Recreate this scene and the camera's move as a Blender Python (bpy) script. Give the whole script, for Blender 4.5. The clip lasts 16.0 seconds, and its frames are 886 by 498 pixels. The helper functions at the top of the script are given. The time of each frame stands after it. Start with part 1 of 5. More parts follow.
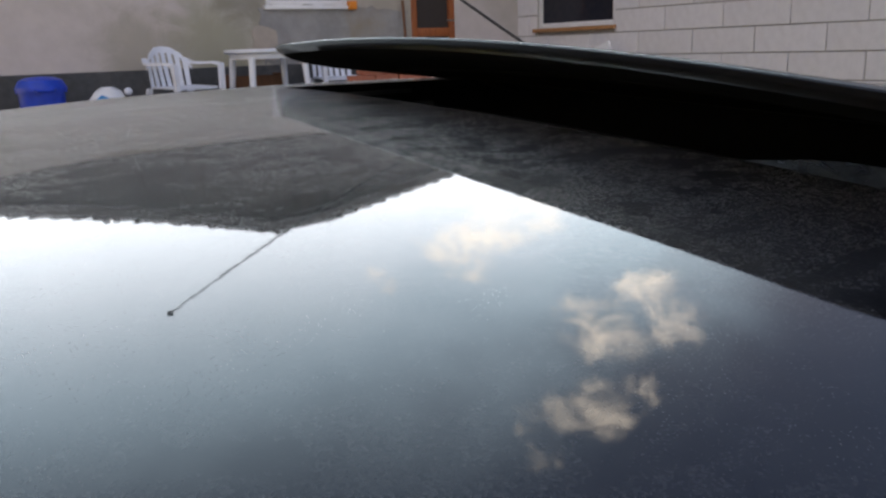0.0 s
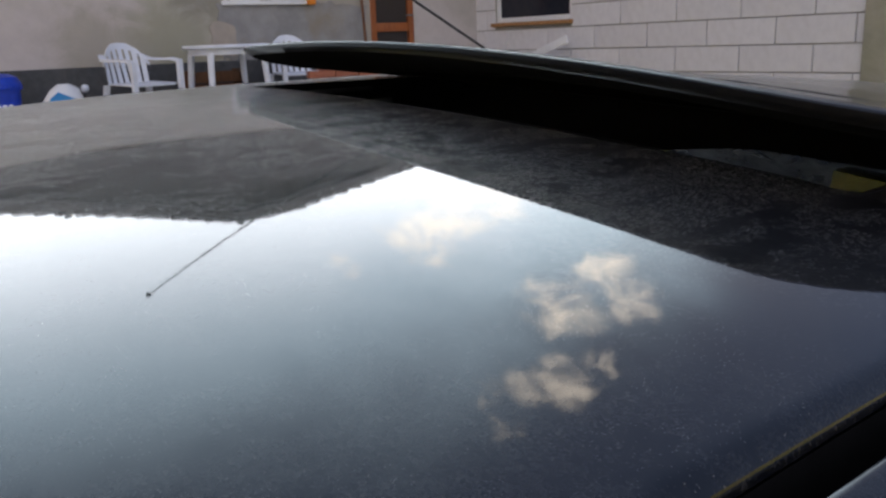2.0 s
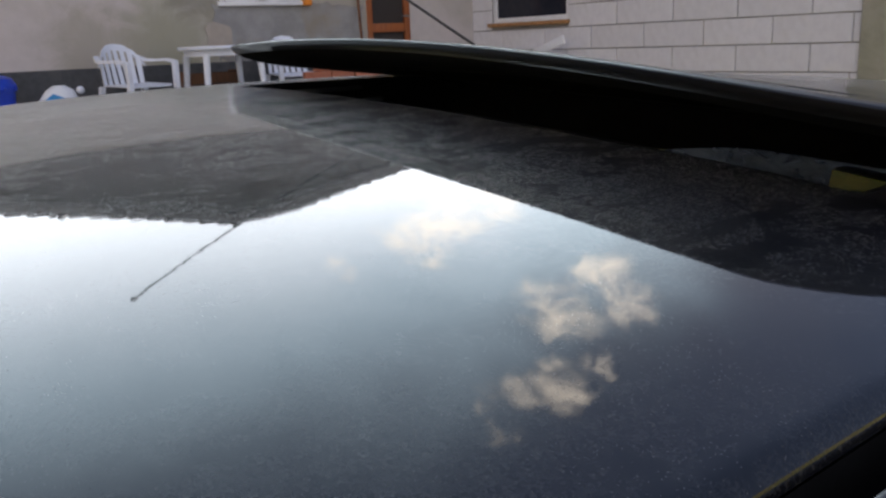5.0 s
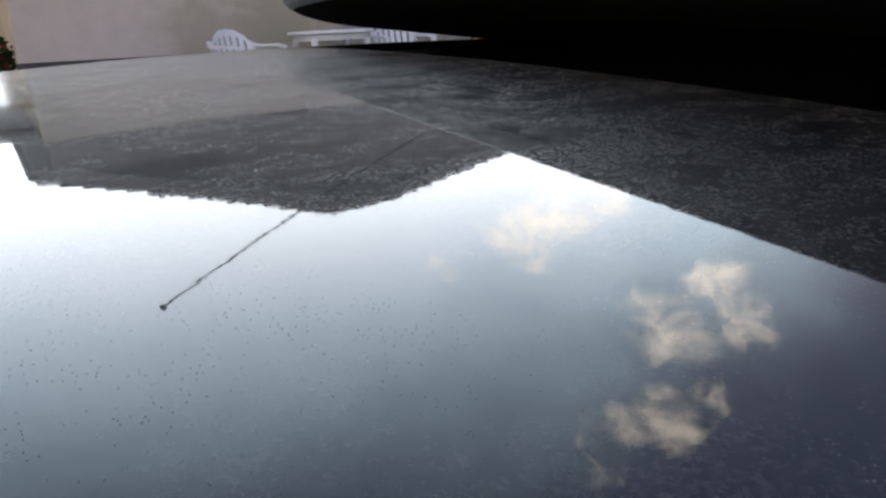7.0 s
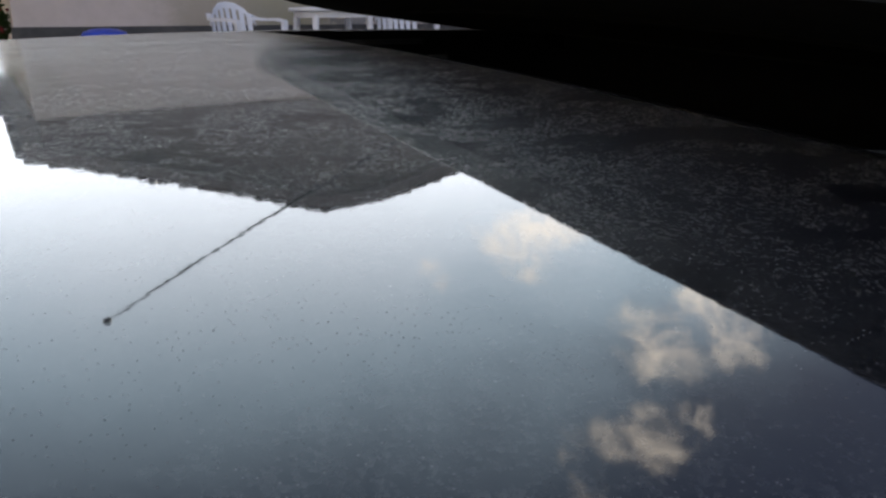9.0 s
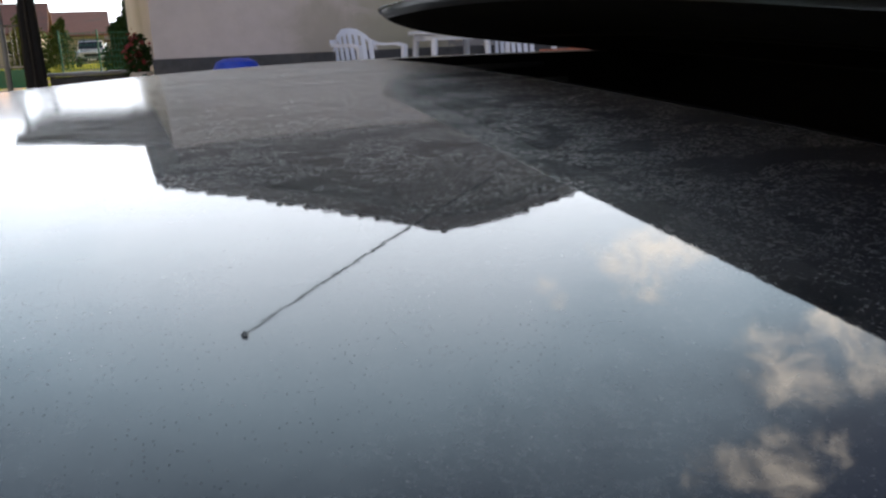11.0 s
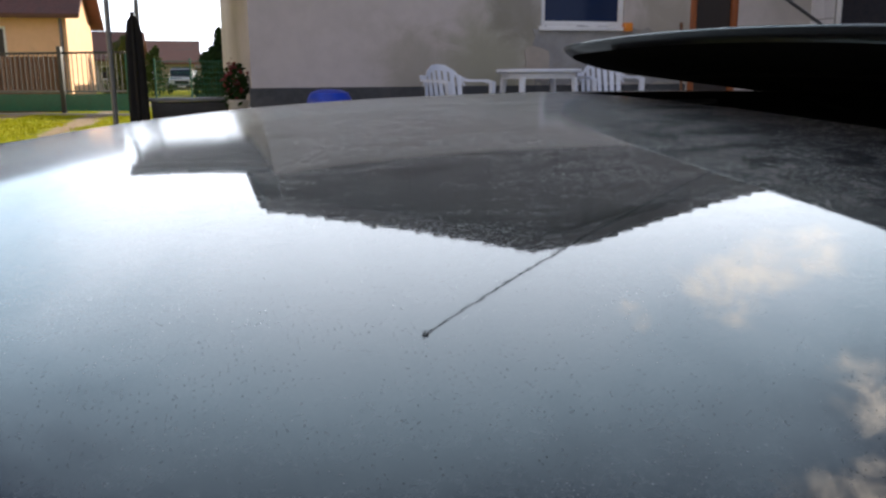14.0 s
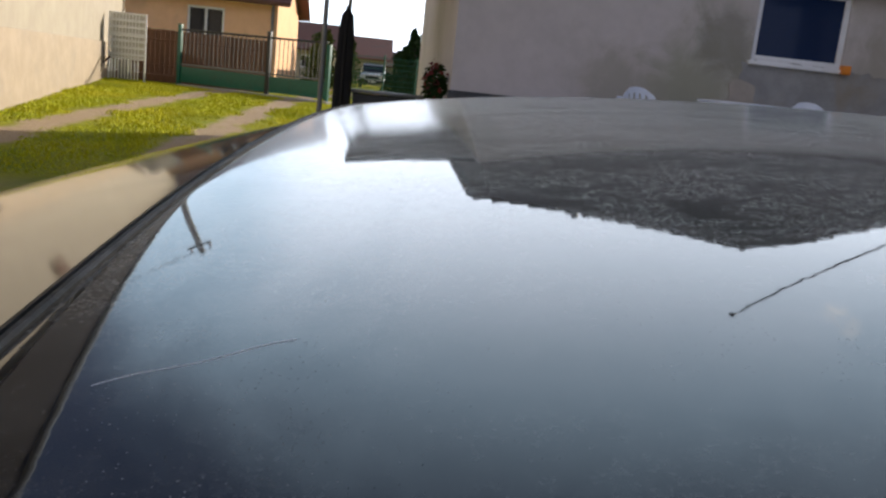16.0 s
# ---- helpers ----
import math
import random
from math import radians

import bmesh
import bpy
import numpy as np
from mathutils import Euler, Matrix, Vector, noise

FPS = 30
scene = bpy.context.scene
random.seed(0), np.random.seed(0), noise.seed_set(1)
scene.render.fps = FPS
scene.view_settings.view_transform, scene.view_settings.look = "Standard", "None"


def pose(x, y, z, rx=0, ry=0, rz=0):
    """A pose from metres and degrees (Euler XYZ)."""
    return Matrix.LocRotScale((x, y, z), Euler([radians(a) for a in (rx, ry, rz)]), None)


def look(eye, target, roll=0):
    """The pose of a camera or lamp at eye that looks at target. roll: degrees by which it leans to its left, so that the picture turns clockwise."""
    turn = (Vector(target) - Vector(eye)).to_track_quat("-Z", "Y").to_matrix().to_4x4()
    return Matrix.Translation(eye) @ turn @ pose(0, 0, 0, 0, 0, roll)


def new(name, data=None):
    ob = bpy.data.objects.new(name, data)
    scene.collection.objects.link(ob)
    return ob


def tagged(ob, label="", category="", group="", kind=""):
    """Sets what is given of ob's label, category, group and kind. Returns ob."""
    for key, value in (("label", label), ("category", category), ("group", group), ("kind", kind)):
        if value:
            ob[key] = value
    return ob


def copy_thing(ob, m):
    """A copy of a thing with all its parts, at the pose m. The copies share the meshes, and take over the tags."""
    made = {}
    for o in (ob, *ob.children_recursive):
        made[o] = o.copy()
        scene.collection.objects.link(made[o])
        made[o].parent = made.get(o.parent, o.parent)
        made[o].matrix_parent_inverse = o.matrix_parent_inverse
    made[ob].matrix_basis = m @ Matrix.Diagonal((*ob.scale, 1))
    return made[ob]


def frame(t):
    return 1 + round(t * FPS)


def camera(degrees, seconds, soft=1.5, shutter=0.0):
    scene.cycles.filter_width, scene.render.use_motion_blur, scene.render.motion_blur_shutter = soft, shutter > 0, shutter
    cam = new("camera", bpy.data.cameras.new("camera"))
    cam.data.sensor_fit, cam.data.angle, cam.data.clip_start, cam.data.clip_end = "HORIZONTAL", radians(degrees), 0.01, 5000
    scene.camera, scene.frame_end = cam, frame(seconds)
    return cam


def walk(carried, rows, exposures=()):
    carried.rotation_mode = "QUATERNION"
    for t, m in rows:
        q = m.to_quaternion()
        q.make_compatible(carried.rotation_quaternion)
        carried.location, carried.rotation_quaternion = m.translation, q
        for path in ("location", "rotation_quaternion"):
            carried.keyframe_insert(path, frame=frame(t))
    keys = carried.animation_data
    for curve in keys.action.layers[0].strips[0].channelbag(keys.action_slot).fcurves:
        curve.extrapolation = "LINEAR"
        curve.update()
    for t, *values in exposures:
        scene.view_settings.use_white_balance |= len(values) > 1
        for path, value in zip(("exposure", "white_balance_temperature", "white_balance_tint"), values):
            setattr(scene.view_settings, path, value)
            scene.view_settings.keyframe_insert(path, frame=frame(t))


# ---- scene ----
cam = camera(55.64, 16.0, soft=2.5)
PATH = [
    (0, (-0.0308, -0.2168, 1.4638), (1.0428, 1.4052, 0.9986), -1.90),
    (0.5, (-0.0560, -0.2576, 1.4701), (1.0400, 1.3421, 0.9806), -2.14),
    (1, (-0.0697, -0.2794, 1.4700), (1.0555, 1.2975, 0.9726), -2.03),
    (1.5, (-0.0710, -0.2853, 1.4707), (1.0605, 1.2899, 0.9823), -2.10),
    (2, (-0.0702, -0.2804, 1.4712), (1.0735, 1.2881, 0.9900), -2.17),
    (2.5, (-0.0641, -0.2796, 1.4713), (1.0826, 1.2862, 0.9881), -2.09),
    (3, (-0.0670, -0.2884, 1.4734), (1.0776, 1.2792, 0.9913), -2.07),
    (3.5, (-0.0635, -0.2826, 1.4715), (1.0846, 1.2822, 0.9889), -2.47),
    (6, (-0.0270, -0.2391, 1.4597), (1.1141, 1.3325, 0.9824), -1.96),
    (6.5, (0.0316, -0.1707, 1.4350), (1.0974, 1.4432, 0.9257), -1.13),
    (7, (0.0697, -0.1261, 1.4335), (1.0009, 1.5726, 0.9364), -2.77),
    (7.5, (0.1022, -0.1051, 1.4379), (1.0196, 1.6023, 0.9447), -2.59),
    (8, (0.1215, -0.0791, 1.4439), (1.0014, 1.6522, 0.9659), -2.43),
    (8.5, (0.1257, -0.0717, 1.4396), (1.0825, 1.6026, 0.9093), 0.13),
    (11, (0.1147, -0.0830, 1.4442), (0.8030, 1.7302, 0.9559), -2.27),
    (11.5, (0.1159, -0.0990, 1.4406), (0.8095, 1.7316, 1.0313), -1.27),
    (12, (0.1155, -0.0990, 1.4407), (0.8174, 1.7293, 1.0350), -1.52),
    (12.5, (0.1144, -0.1005, 1.4412), (0.8177, 1.7273, 1.0355), -1.65),
    (13, (0.1172, -0.0948, 1.4395), (0.8249, 1.7311, 1.0329), -1.79),
    (13.5, (0.1111, -0.0960, 1.4448), (0.8150, 1.7373, 1.0661), -2.46),
    (13.8, (0.0505, -0.1060, 1.4443), (0.6727, 1.7490, 1.0299), -0.86),
    (14, (-0.0057, -0.1089, 1.4428), (0.5386, 1.7732, 1.0413), -0.41),
    (14.2, (-0.0572, -0.1089, 1.4409), (0.4071, 1.7943, 1.0378), 0.36),
    (14.5, (-0.1165, -0.1061, 1.4373), (0.2490, 1.8162, 1.0236), 1.76),
    (15, (-0.1620, -0.1371, 1.4294), (0.0436, 1.8222, 1.0847), 2.87),
    (15.5, (-0.1616, -0.1223, 1.4186), (-0.0114, 1.8404, 1.0643), 5.38),
    (16, (-0.1611, -0.1192, 1.4150), (0.0201, 1.8345, 1.0273), 6.05),
]
walk(cam, [(t, look(e, g, r)) for t, e, g, r in PATH], exposures=[(0, 1.34, 6480, 10), (0.7, 1.28, 6480, 10), (2, 1.37, 6480, 10), (6, 1.36, 6450, 10), (8.5, 1.2, 6400, 10), (11, 1.05, 6350, 10), (13.5, 0.97, 6250, 10), (14.5, 0.68, 6050, 10), (16, 0.5, 6000, 10)])

# ---- world, sun ----
SUN_FROM = Vector((0.752, 0.564, 0.326)).normalized()
world = bpy.data.worlds.new("world")
scene.world = world
world.use_nodes = True


class Nodes:
    """A short way to write node trees."""

    def __init__(self, tree):
        self.tree = tree

    def add(self, kind, ins=(), operation=None, clamp=False):
        n = self.tree.nodes.new(kind)
        if operation:
            n.operation = operation
        if clamp:
            n.use_clamp = True
        for k, v in dict(ins).items():
            self.put(n, k, v)
        return n

    def put(self, n, k, v):
        sock = n.inputs[k]
        if isinstance(v, bpy.types.NodeSocket):
            self.tree.links.new(v, sock)
        elif isinstance(v, bpy.types.Node):
            self.tree.links.new(v.outputs[0], sock)
        else:
            if isinstance(v, tuple) and len(v) == 3 and sock.type == "RGBA":
                v = (*v, 1)
            sock.default_value = v

    def math(self, op, a, b=0.0, clamp=False):
        return self.add("ShaderNodeMath", {0: a, 1: b}, op, clamp)

    def mix(self, f, a, b, blend="MIX"):
        n = self.add("ShaderNodeMix")
        n.data_type, n.blend_type = "RGBA", blend
        self.put(n, 0, f), self.put(n, 6, a), self.put(n, 7, b)
        return n.outputs[2]

    def ramp(self, f, lo, hi):
        n = self.add("ShaderNodeMapRange", {0: f, 1: lo, 2: hi})
        n.interpolation_type = "SMOOTHSTEP"
        return n.outputs[0]

    def noise(self, vec, scale, detail=4.0, rough=0.6, dist=0.0):
        return self.add("ShaderNodeTexNoise", {"Vector": vec, "Scale": scale, "Detail": detail, "Roughness": rough, "Distortion": dist}).outputs[0]


def toward(az, el):
    """Unit vector for an azimuth (degrees to the left from +y) and an elevation."""
    a, e = radians(az), radians(el)
    return Vector((-math.sin(a) * math.cos(e), math.cos(a) * math.cos(e), math.sin(e)))


def build_world():
    n = Nodes(world.node_tree)
    bg = world.node_tree.nodes["Background"]
    sky = n.add("ShaderNodeTexSky")
    sky.sky_type, sky.sun_disc = "NISHITA", False
    sky.sun_elevation, sky.sun_rotation = math.asin(SUN_FROM.z), math.atan2(SUN_FROM.x, SUN_FROM.y)
    sky.air_density, sky.dust_density, sky.ozone_density = 1.3, 2.0, 1.5
    way = n.add("ShaderNodeTexCoord").outputs["Generated"]
    # a veil of high cloud: bright over the street, slate grey-blue away from it
    open_side = n.add("ShaderNodeVectorMath", {0: way, 1: tuple(toward(-18, 9))}, "DOT_PRODUCT").outputs["Value"]
    wisps = n.noise(way, 2.4, 6, 0.58, 0.5)
    stir = n.math("MULTIPLY", n.math("SUBTRACT", wisps, 0.5), 0.26)
    up = n.add("ShaderNodeSeparateXYZ", {0: way}).outputs[2]
    low = n.ramp(n.math("ADD", up, n.math("MULTIPLY", stir, 0.5)), 1.04, 0.10)
    light = n.math("MULTIPLY", low, n.ramp(n.math("ADD", open_side, stir), 0.65, 0.985))
    deck = n.mix(n.ramp(light, 0.0, 0.5), SLATE, MIDDLE)
    deck = n.mix(n.ramp(light, 0.35, 1.0), deck, HAZE)
    # Paler sky out of view, added as fill light for the house walls.
    away = n.add("ShaderNodeVectorMath", {0: way, 1: (-0.64, -0.77, 0.0)}, "DOT_PRODUCT").outputs["Value"]
    deck = n.mix(n.ramp(n.math("ADD", away, stir), 0.1, 0.8), deck, FILL_BEHIND)
    col = n.mix(n.math("ADD", 0.94, n.math("MULTIPLY", wisps, 0.08), True), sky.outputs[0], deck)
    # broken cumulus drifting on the sunward side
    puff = n.noise(n.add("ShaderNodeMapping", {0: way, 3: (1.0, 1.0, 1.3)}), 17.0, 14, 0.74, 0.55)
    near = None
    for az, el, size, much in CLOUDS:
        d = n.add("ShaderNodeVectorMath", {0: way, 1: tuple(toward(az, el))}, "DOT_PRODUCT").outputs["Value"]
        g = n.math("MULTIPLY", n.ramp(d, math.cos(radians(size)), math.cos(radians(size * 0.15))), much)
        near = g if near is None else n.math("MAXIMUM", near, g)
    cloud = n.ramp(n.math("ADD", n.math("MULTIPLY", puff, 1.1), n.math("MULTIPLY", near, 0.40)), 0.78, 1.17)
    col = n.mix(n.math("MULTIPLY", cloud, 0.74), col, CLOUD)
    n.put(bg, 0, col)
    bg.inputs[1].default_value = SKY_STRENGTH


SKY_STRENGTH = 0.13
HAZE = (13.6, 14.0, 14.8)
MIDDLE = (6.0, 7.7, 9.0)
SLATE = (0.62, 0.82, 1.38)
FILL_BEHIND = (3.3, 3.2, 3.6)
CLOUD = (19.0, 16.4, 13.4)
CLOUDS = [(-36.3, 24.0, 4.8, 1.0), (-38.5, 21.5, 4.2, 0.95), (-41.5, 20.3, 3.8, 0.9), (-33.0, 22.0, 4.0, 0.6), (-48.0, 30.5, 4.4, 1.0), (-50.5, 27.0, 4.2, 0.95),
          (-53.2, 28.6, 3.6, 0.9), (-45.6, 29.6, 3.6, 0.85), (-48.5, 36.2, 3.9, 1.0), (-45.4, 37.2, 3.2, 0.85), (-41.8, 38.3, 2.6, 0.7), (-51.0, 35.0, 2.8, 0.85),
          (-43.7, 40.8, 2.4, 0.75), (-29.2, 27.3, 2.5, 0.75)]
build_world()
sun = new("sun", bpy.data.lights.new("sun", "SUN"))
sun.data.energy, sun.data.angle, sun.data.color = 4.9, radians(0.53), (1.0, 0.86, 0.66)
sun.matrix_world = look(tuple(SUN_FROM * 60), (0, 0, 0))


# ---- materials ----
def surface(name, color, rough=0.6, second=None, grain=30.0, stain=None, stain_scale=1.2, stain_much=0.5, bump=0.3, bump_scale=None,
            metal=0.0, coat=0.0, spec=0.5, vary=0.0, bump_dist=0.004, stretch=(1, 1, 1)):
    mat = bpy.data.materials.new(name)
    mat.use_nodes = True
    n = Nodes(mat.node_tree)
    b = mat.node_tree.nodes["Principled BSDF"]
    vec = n.add("ShaderNodeMapping", {0: n.add("ShaderNodeTexCoord").outputs["Object"], 3: stretch}).outputs[0]
    fine = n.noise(vec, grain, 5, 0.65)
    col = n.mix(n.ramp(fine, 0.3, 0.72), color, second or tuple(c * 0.8 for c in color))
    if stain:
        s = n.ramp(n.noise(vec, stain_scale, 6, 0.62, 0.5), 0.48, 0.72)
        col = n.mix(n.math("MULTIPLY", s, stain_much), col, stain)
    if vary:
        r = n.add("ShaderNodeObjectInfo").outputs["Random"]
        col = n.mix(n.math("MULTIPLY", r, vary), col, tuple(c * 0.62 for c in color))
    n.put(b, "Base Color", col)
    n.put(b, "Roughness", n.math("ADD", n.math("MULTIPLY", fine, 0.18), rough - 0.09))
    b.inputs["Metallic"].default_value = metal
    b.inputs["Coat Weight"].default_value = coat
    b.inputs["Coat Roughness"].default_value = 0.05
    b.inputs["Specular IOR Level"].default_value = spec
    if bump:
        bp = n.add("ShaderNodeBump", {"Strength": bump, "Distance": bump_dist, "Height": n.noise(vec, bump_scale or grain * 2, 6, 0.7)})
        n.put(b, "Normal", bp)
    return mat


def car_paint(name, base, dust, specks=True, sheen=0.0, coat=1.0, blur=0.016, haze=0.14, scatter=0.02):
    """Dark clear-coated paint under a thin uneven film of dust with grit and dried drops."""
    mat = bpy.data.materials.new(name)
    mat.use_nodes = True
    n = Nodes(mat.node_tree)
    b = mat.node_tree.nodes["Principled BSDF"]
    vec = n.add("ShaderNodeTexCoord").outputs["Object"]
    drawn = n.add("ShaderNodeMapping", {0: vec, 3: (0.9, 0.8, 1.0)}).outputs[0]
    grain = n.math("MULTIPLY", n.ramp(n.noise(drawn, 1000.0, 3, 0.8), 0.36, 0.64), n.ramp(n.noise(drawn, 300.0, 5, 0.8), 0.14, 0.60))
    film = n.math("MULTIPLY", n.ramp(n.noise(vec, 5.0, 7, 0.65, 0.3), 0.0, 0.55), n.math("MULTIPLY", grain, 2.2))
    wiped = n.ramp(n.noise(n.add("ShaderNodeMapping", {0: vec, 3: (9, 22, 1)}), 1.3, 6, 0.7, 0.6), 0.37, 0.49)
    smudge = n.math("MAXIMUM", n.ramp(n.noise(vec, 34.0, 6, 0.65, 0.3), 0.38, 0.48), n.ramp(n.noise(vec, 6.5, 3, 0.5), 0.44, 0.54))
    wiped = n.math("MULTIPLY", n.math("ADD", n.math("MULTIPLY", wiped, 0.50), 0.50), n.math("ADD", n.math("MULTIPLY", smudge, 0.85), 0.15))
    film = n.math("MULTIPLY", n.math("ADD", n.math("MULTIPLY", film, 1.25), 0.06), wiped)
    col = n.mix(n.math("MULTIPLY", film, dust), base, (0.36, 0.34, 0.31))
    grit = None
    spread_out = n.add("ShaderNodeMapping", {0: vec, 3: (0.8, 0.75, 1.0)}).outputs[0]
    for scale, keep, size in ((420.0, 0.15, 0.060), (800.0, 0.26, 0.10), (150.0, 0.05, 0.025)):
        v = n.add("ShaderNodeTexVoronoi", {"Scale": scale, "Randomness": 1.0})
        v.voronoi_dimensions = "2D"
        n.put(v, "Vector", spread_out)
        pick = n.add("ShaderNodeSeparateColor", {0: v.outputs["Color"]}).outputs[0]
        dot = n.math("MULTIPLY", n.math("LESS_THAN", v.outputs["Distance"], size), n.math("LESS_THAN", pick, keep))
        grit = dot if grit is None else n.math("MAXIMUM", grit, dot)
    where = n.ramp(n.noise(vec, 9.0, 5, 0.65), 0.40, 0.64)
    grit = n.math("MULTIPLY", grit, n.math("MULTIPLY", where, 1.0 if specks else 0.3))
    tone = n.mix(n.ramp(n.noise(vec, 60.0, 2), 0.5, 0.56), (0.05, 0.046, 0.042), (0.17, 0.165, 0.16))
    col = n.mix(grit, col, tone)
    n.put(b, "Base Color", col)
    n.put(b, "Roughness", 0.55)
    n.put(b, "Specular IOR Level", 0.03)
    n.put(b, "Coat Weight", n.math("MULTIPLY", n.math("SUBTRACT", 1.0, n.math("MULTIPLY", grit, 0.85)), coat))
    n.put(b, "Sheen Weight", n.math("MULTIPLY", film, sheen))
    b.inputs["Sheen Roughness"].default_value = 0.24
    b.inputs["Sheen Tint"].default_value = (0.9, 0.85, 0.78, 1)
    slant = n.ramp(n.add("ShaderNodeLayerWeight", {"Blend": 0.5}).outputs["Facing"], 0.85, 0.94)
    n.put(b, "Coat Roughness", n.math("ADD", n.math("ADD", n.math("MULTIPLY", film, 0.012), blur), n.math("MULTIPLY", slant, haze)))
    b.inputs["Coat IOR"].default_value = 1.52
    orange = n.add("ShaderNodeBump", {"Strength": 0.05, "Distance": 0.0002, "Height": n.noise(vec, 140.0, 2, 0.5)})
    n.put(b, "Coat Normal", orange)
    # dust grains scatter the light that comes in low
    low = n.math("ADD", n.math("MULTIPLY", n.ramp(n.add("ShaderNodeLayerWeight", {"Blend": 0.5}).outputs["Facing"], 0.56, 0.95), 0.85), 0.15)
    veil = n.add("ShaderNodeBsdfGlossy", {"Color": (1.0, 0.95, 0.90), "Roughness": 0.5})
    both = n.add("ShaderNodeMixShader", {0: n.math("MULTIPLY", n.math("MULTIPLY", film, low), scatter, True), 1: b.outputs[0], 2: veil.outputs[0]})
    n.put(mat.node_tree.nodes["Material Output"], "Surface", both.outputs[0])
    return mat


def glass(name, tint, rough=0.02, dust=0.0, clear=0.0, ior=1.36):
    mat = bpy.data.materials.new(name)
    mat.use_nodes = True
    n = Nodes(mat.node_tree)
    b = mat.node_tree.nodes["Principled BSDF"]
    vec = n.add("ShaderNodeTexCoord").outputs["Object"]
    film = n.math("MULTIPLY", n.ramp(n.noise(vec, 14.0, 7, 0.7, 0.6), 0.05, 0.85), dust, True)
    n.put(b, "Base Color", n.mix(film, tint, (0.34, 0.275, 0.18)))
    n.put(b, "Specular IOR Level", n.math("MULTIPLY", n.math("SUBTRACT", 1.0, film, True), 0.5))
    n.put(b, "Roughness", n.math("ADD", n.math("MULTIPLY", film, 0.5), rough))
    n.put(b, "Transmission Weight", n.math("MULTIPLY", n.math("SUBTRACT", 1.0, film, True), clear))
    b.inputs["IOR"].default_value = ior
    return mat


PAINT = car_paint("dusty_dark_paint", (0.0014, 0.0018, 0.0036), 0.006, True, 0.04, scatter=0.052)
PILLAR = car_paint("dust_caked_paint", (0.02, 0.018, 0.016), 0.6, True, 0.3, 0.3, 0.12)
PANELTOP = car_paint("dusty_hatch_glass", (0.004, 0.004, 0.005), 0.012, True, 0.0, 0.75, 0.03, 0.06)
RUBBER = surface("black_rubber", (0.012, 0.012, 0.013), 0.55, grain=80, stain=(0.08, 0.075, 0.07), stain_scale=20, stain_much=0.4, bump=0.5)
MOULDING = surface("worn_moulding", (0.010, 0.010, 0.011), 0.6, grain=80, stain=(0.05, 0.05, 0.055), stain_scale=25, stain_much=0.5, bump=0.4, spec=0.15)
MATTEBLACK = surface("matt_black_lining", (0.006, 0.006, 0.006), 0.95, grain=50, bump=0.2, spec=0.05)
BLACKMETAL = surface("black_metal", (0.01, 0.01, 0.011), 0.4, grain=50, stain=(0.04, 0.04, 0.04), bump=0.2)
AERIAL = surface("worn_aerial_rod", (0.05, 0.048, 0.046), 0.5, grain=90, bump=0.2)
# Car upholstery; also stands in for room shade behind the house windows.
INTERIOR = surface("dark_upholstery_and_room_shade", (0.012, 0.012, 0.013), 0.85, grain=200, bump=0.4)
CARGLASS = glass("dusty_rear_glass", (0.012, 0.012, 0.011), 0.010, 0.25, ior=1.72)
WINDSCREEN = glass("dusty_windscreen", (0.80, 0.88, 0.86), 0.0, 0.16, 1.0)
CLEARGLASS = glass("clear_glass", (0.85, 0.9, 0.88), 0.0, 0.0, 1.0)
PANE = glass("window_pane", (0.012, 0.016, 0.03), 0.03, 0.06)
# Blue tint paints the reflected sky into this window's glass colour.
BLUEPANE = glass("blue_reflection_pane", (0.007, 0.021, 0.068), 0.06, 0.02)
PLASTER = surface("beige_plaster", (0.60, 0.555, 0.545), 0.9, (0.55, 0.51, 0.50), 6.0, (0.33, 0.32, 0.27), 0.45, 0.55, bump=0.5, bump_scale=90, spec=0.2)


def damp_wall(mat, spots):
    """Mossy damp stains with a ragged edge, each round a place (x, z) with a radius."""
    n = Nodes(mat.node_tree)
    b = mat.node_tree.nodes["Principled BSDF"]
    before = b.inputs["Base Color"].links[0].from_socket
    vec = n.add("ShaderNodeTexCoord").outputs["Object"]
    rag = n.noise(vec, 2.6, 7, 0.65, 0.6)
    for x, z, r, color in spots:
        d = n.add("ShaderNodeVectorMath", {0: n.add("ShaderNodeVectorMath", {0: vec, 1: (1.0, 0.0, 0.8)}, "MULTIPLY"), 1: (x, 0.0, z * 0.8)}, "DISTANCE").outputs["Value"]
        f = n.ramp(n.math("ADD", n.math("DIVIDE", d, r), n.math("MULTIPLY", n.math("SUBTRACT", rag, 0.5), 1.3)), 1.05, 0.35)
        before = n.mix(n.math("MULTIPLY", f, 0.75), before, color)
    n.put(b, "Base Color", before)


damp_wall(PLASTER, [(3.0, 1.5, 0.75, (0.30, 0.30, 0.21)), (3.22, 2.1, 0.42, (0.25, 0.24, 0.20)), (4.95, 1.7, 0.8, (0.34, 0.31, 0.25)), (2.2, 1.35, 0.6, (0.36, 0.34, 0.28))])
PLASTERGREY = surface("bare_grey_render", (0.34, 0.34, 0.34), 0.9, (0.26, 0.26, 0.26), 5.0, (0.30, 0.26, 0.20), 1.8, 0.7, bump=0.7, bump_scale=50, spec=0.2)
STAIN = surface("mossy_stained_render", (0.33, 0.32, 0.24), 0.92, (0.40, 0.37, 0.31), 3.0, (0.22, 0.22, 0.17), 2.2, 0.7, bump=0.6, bump_scale=60, spec=0.2)
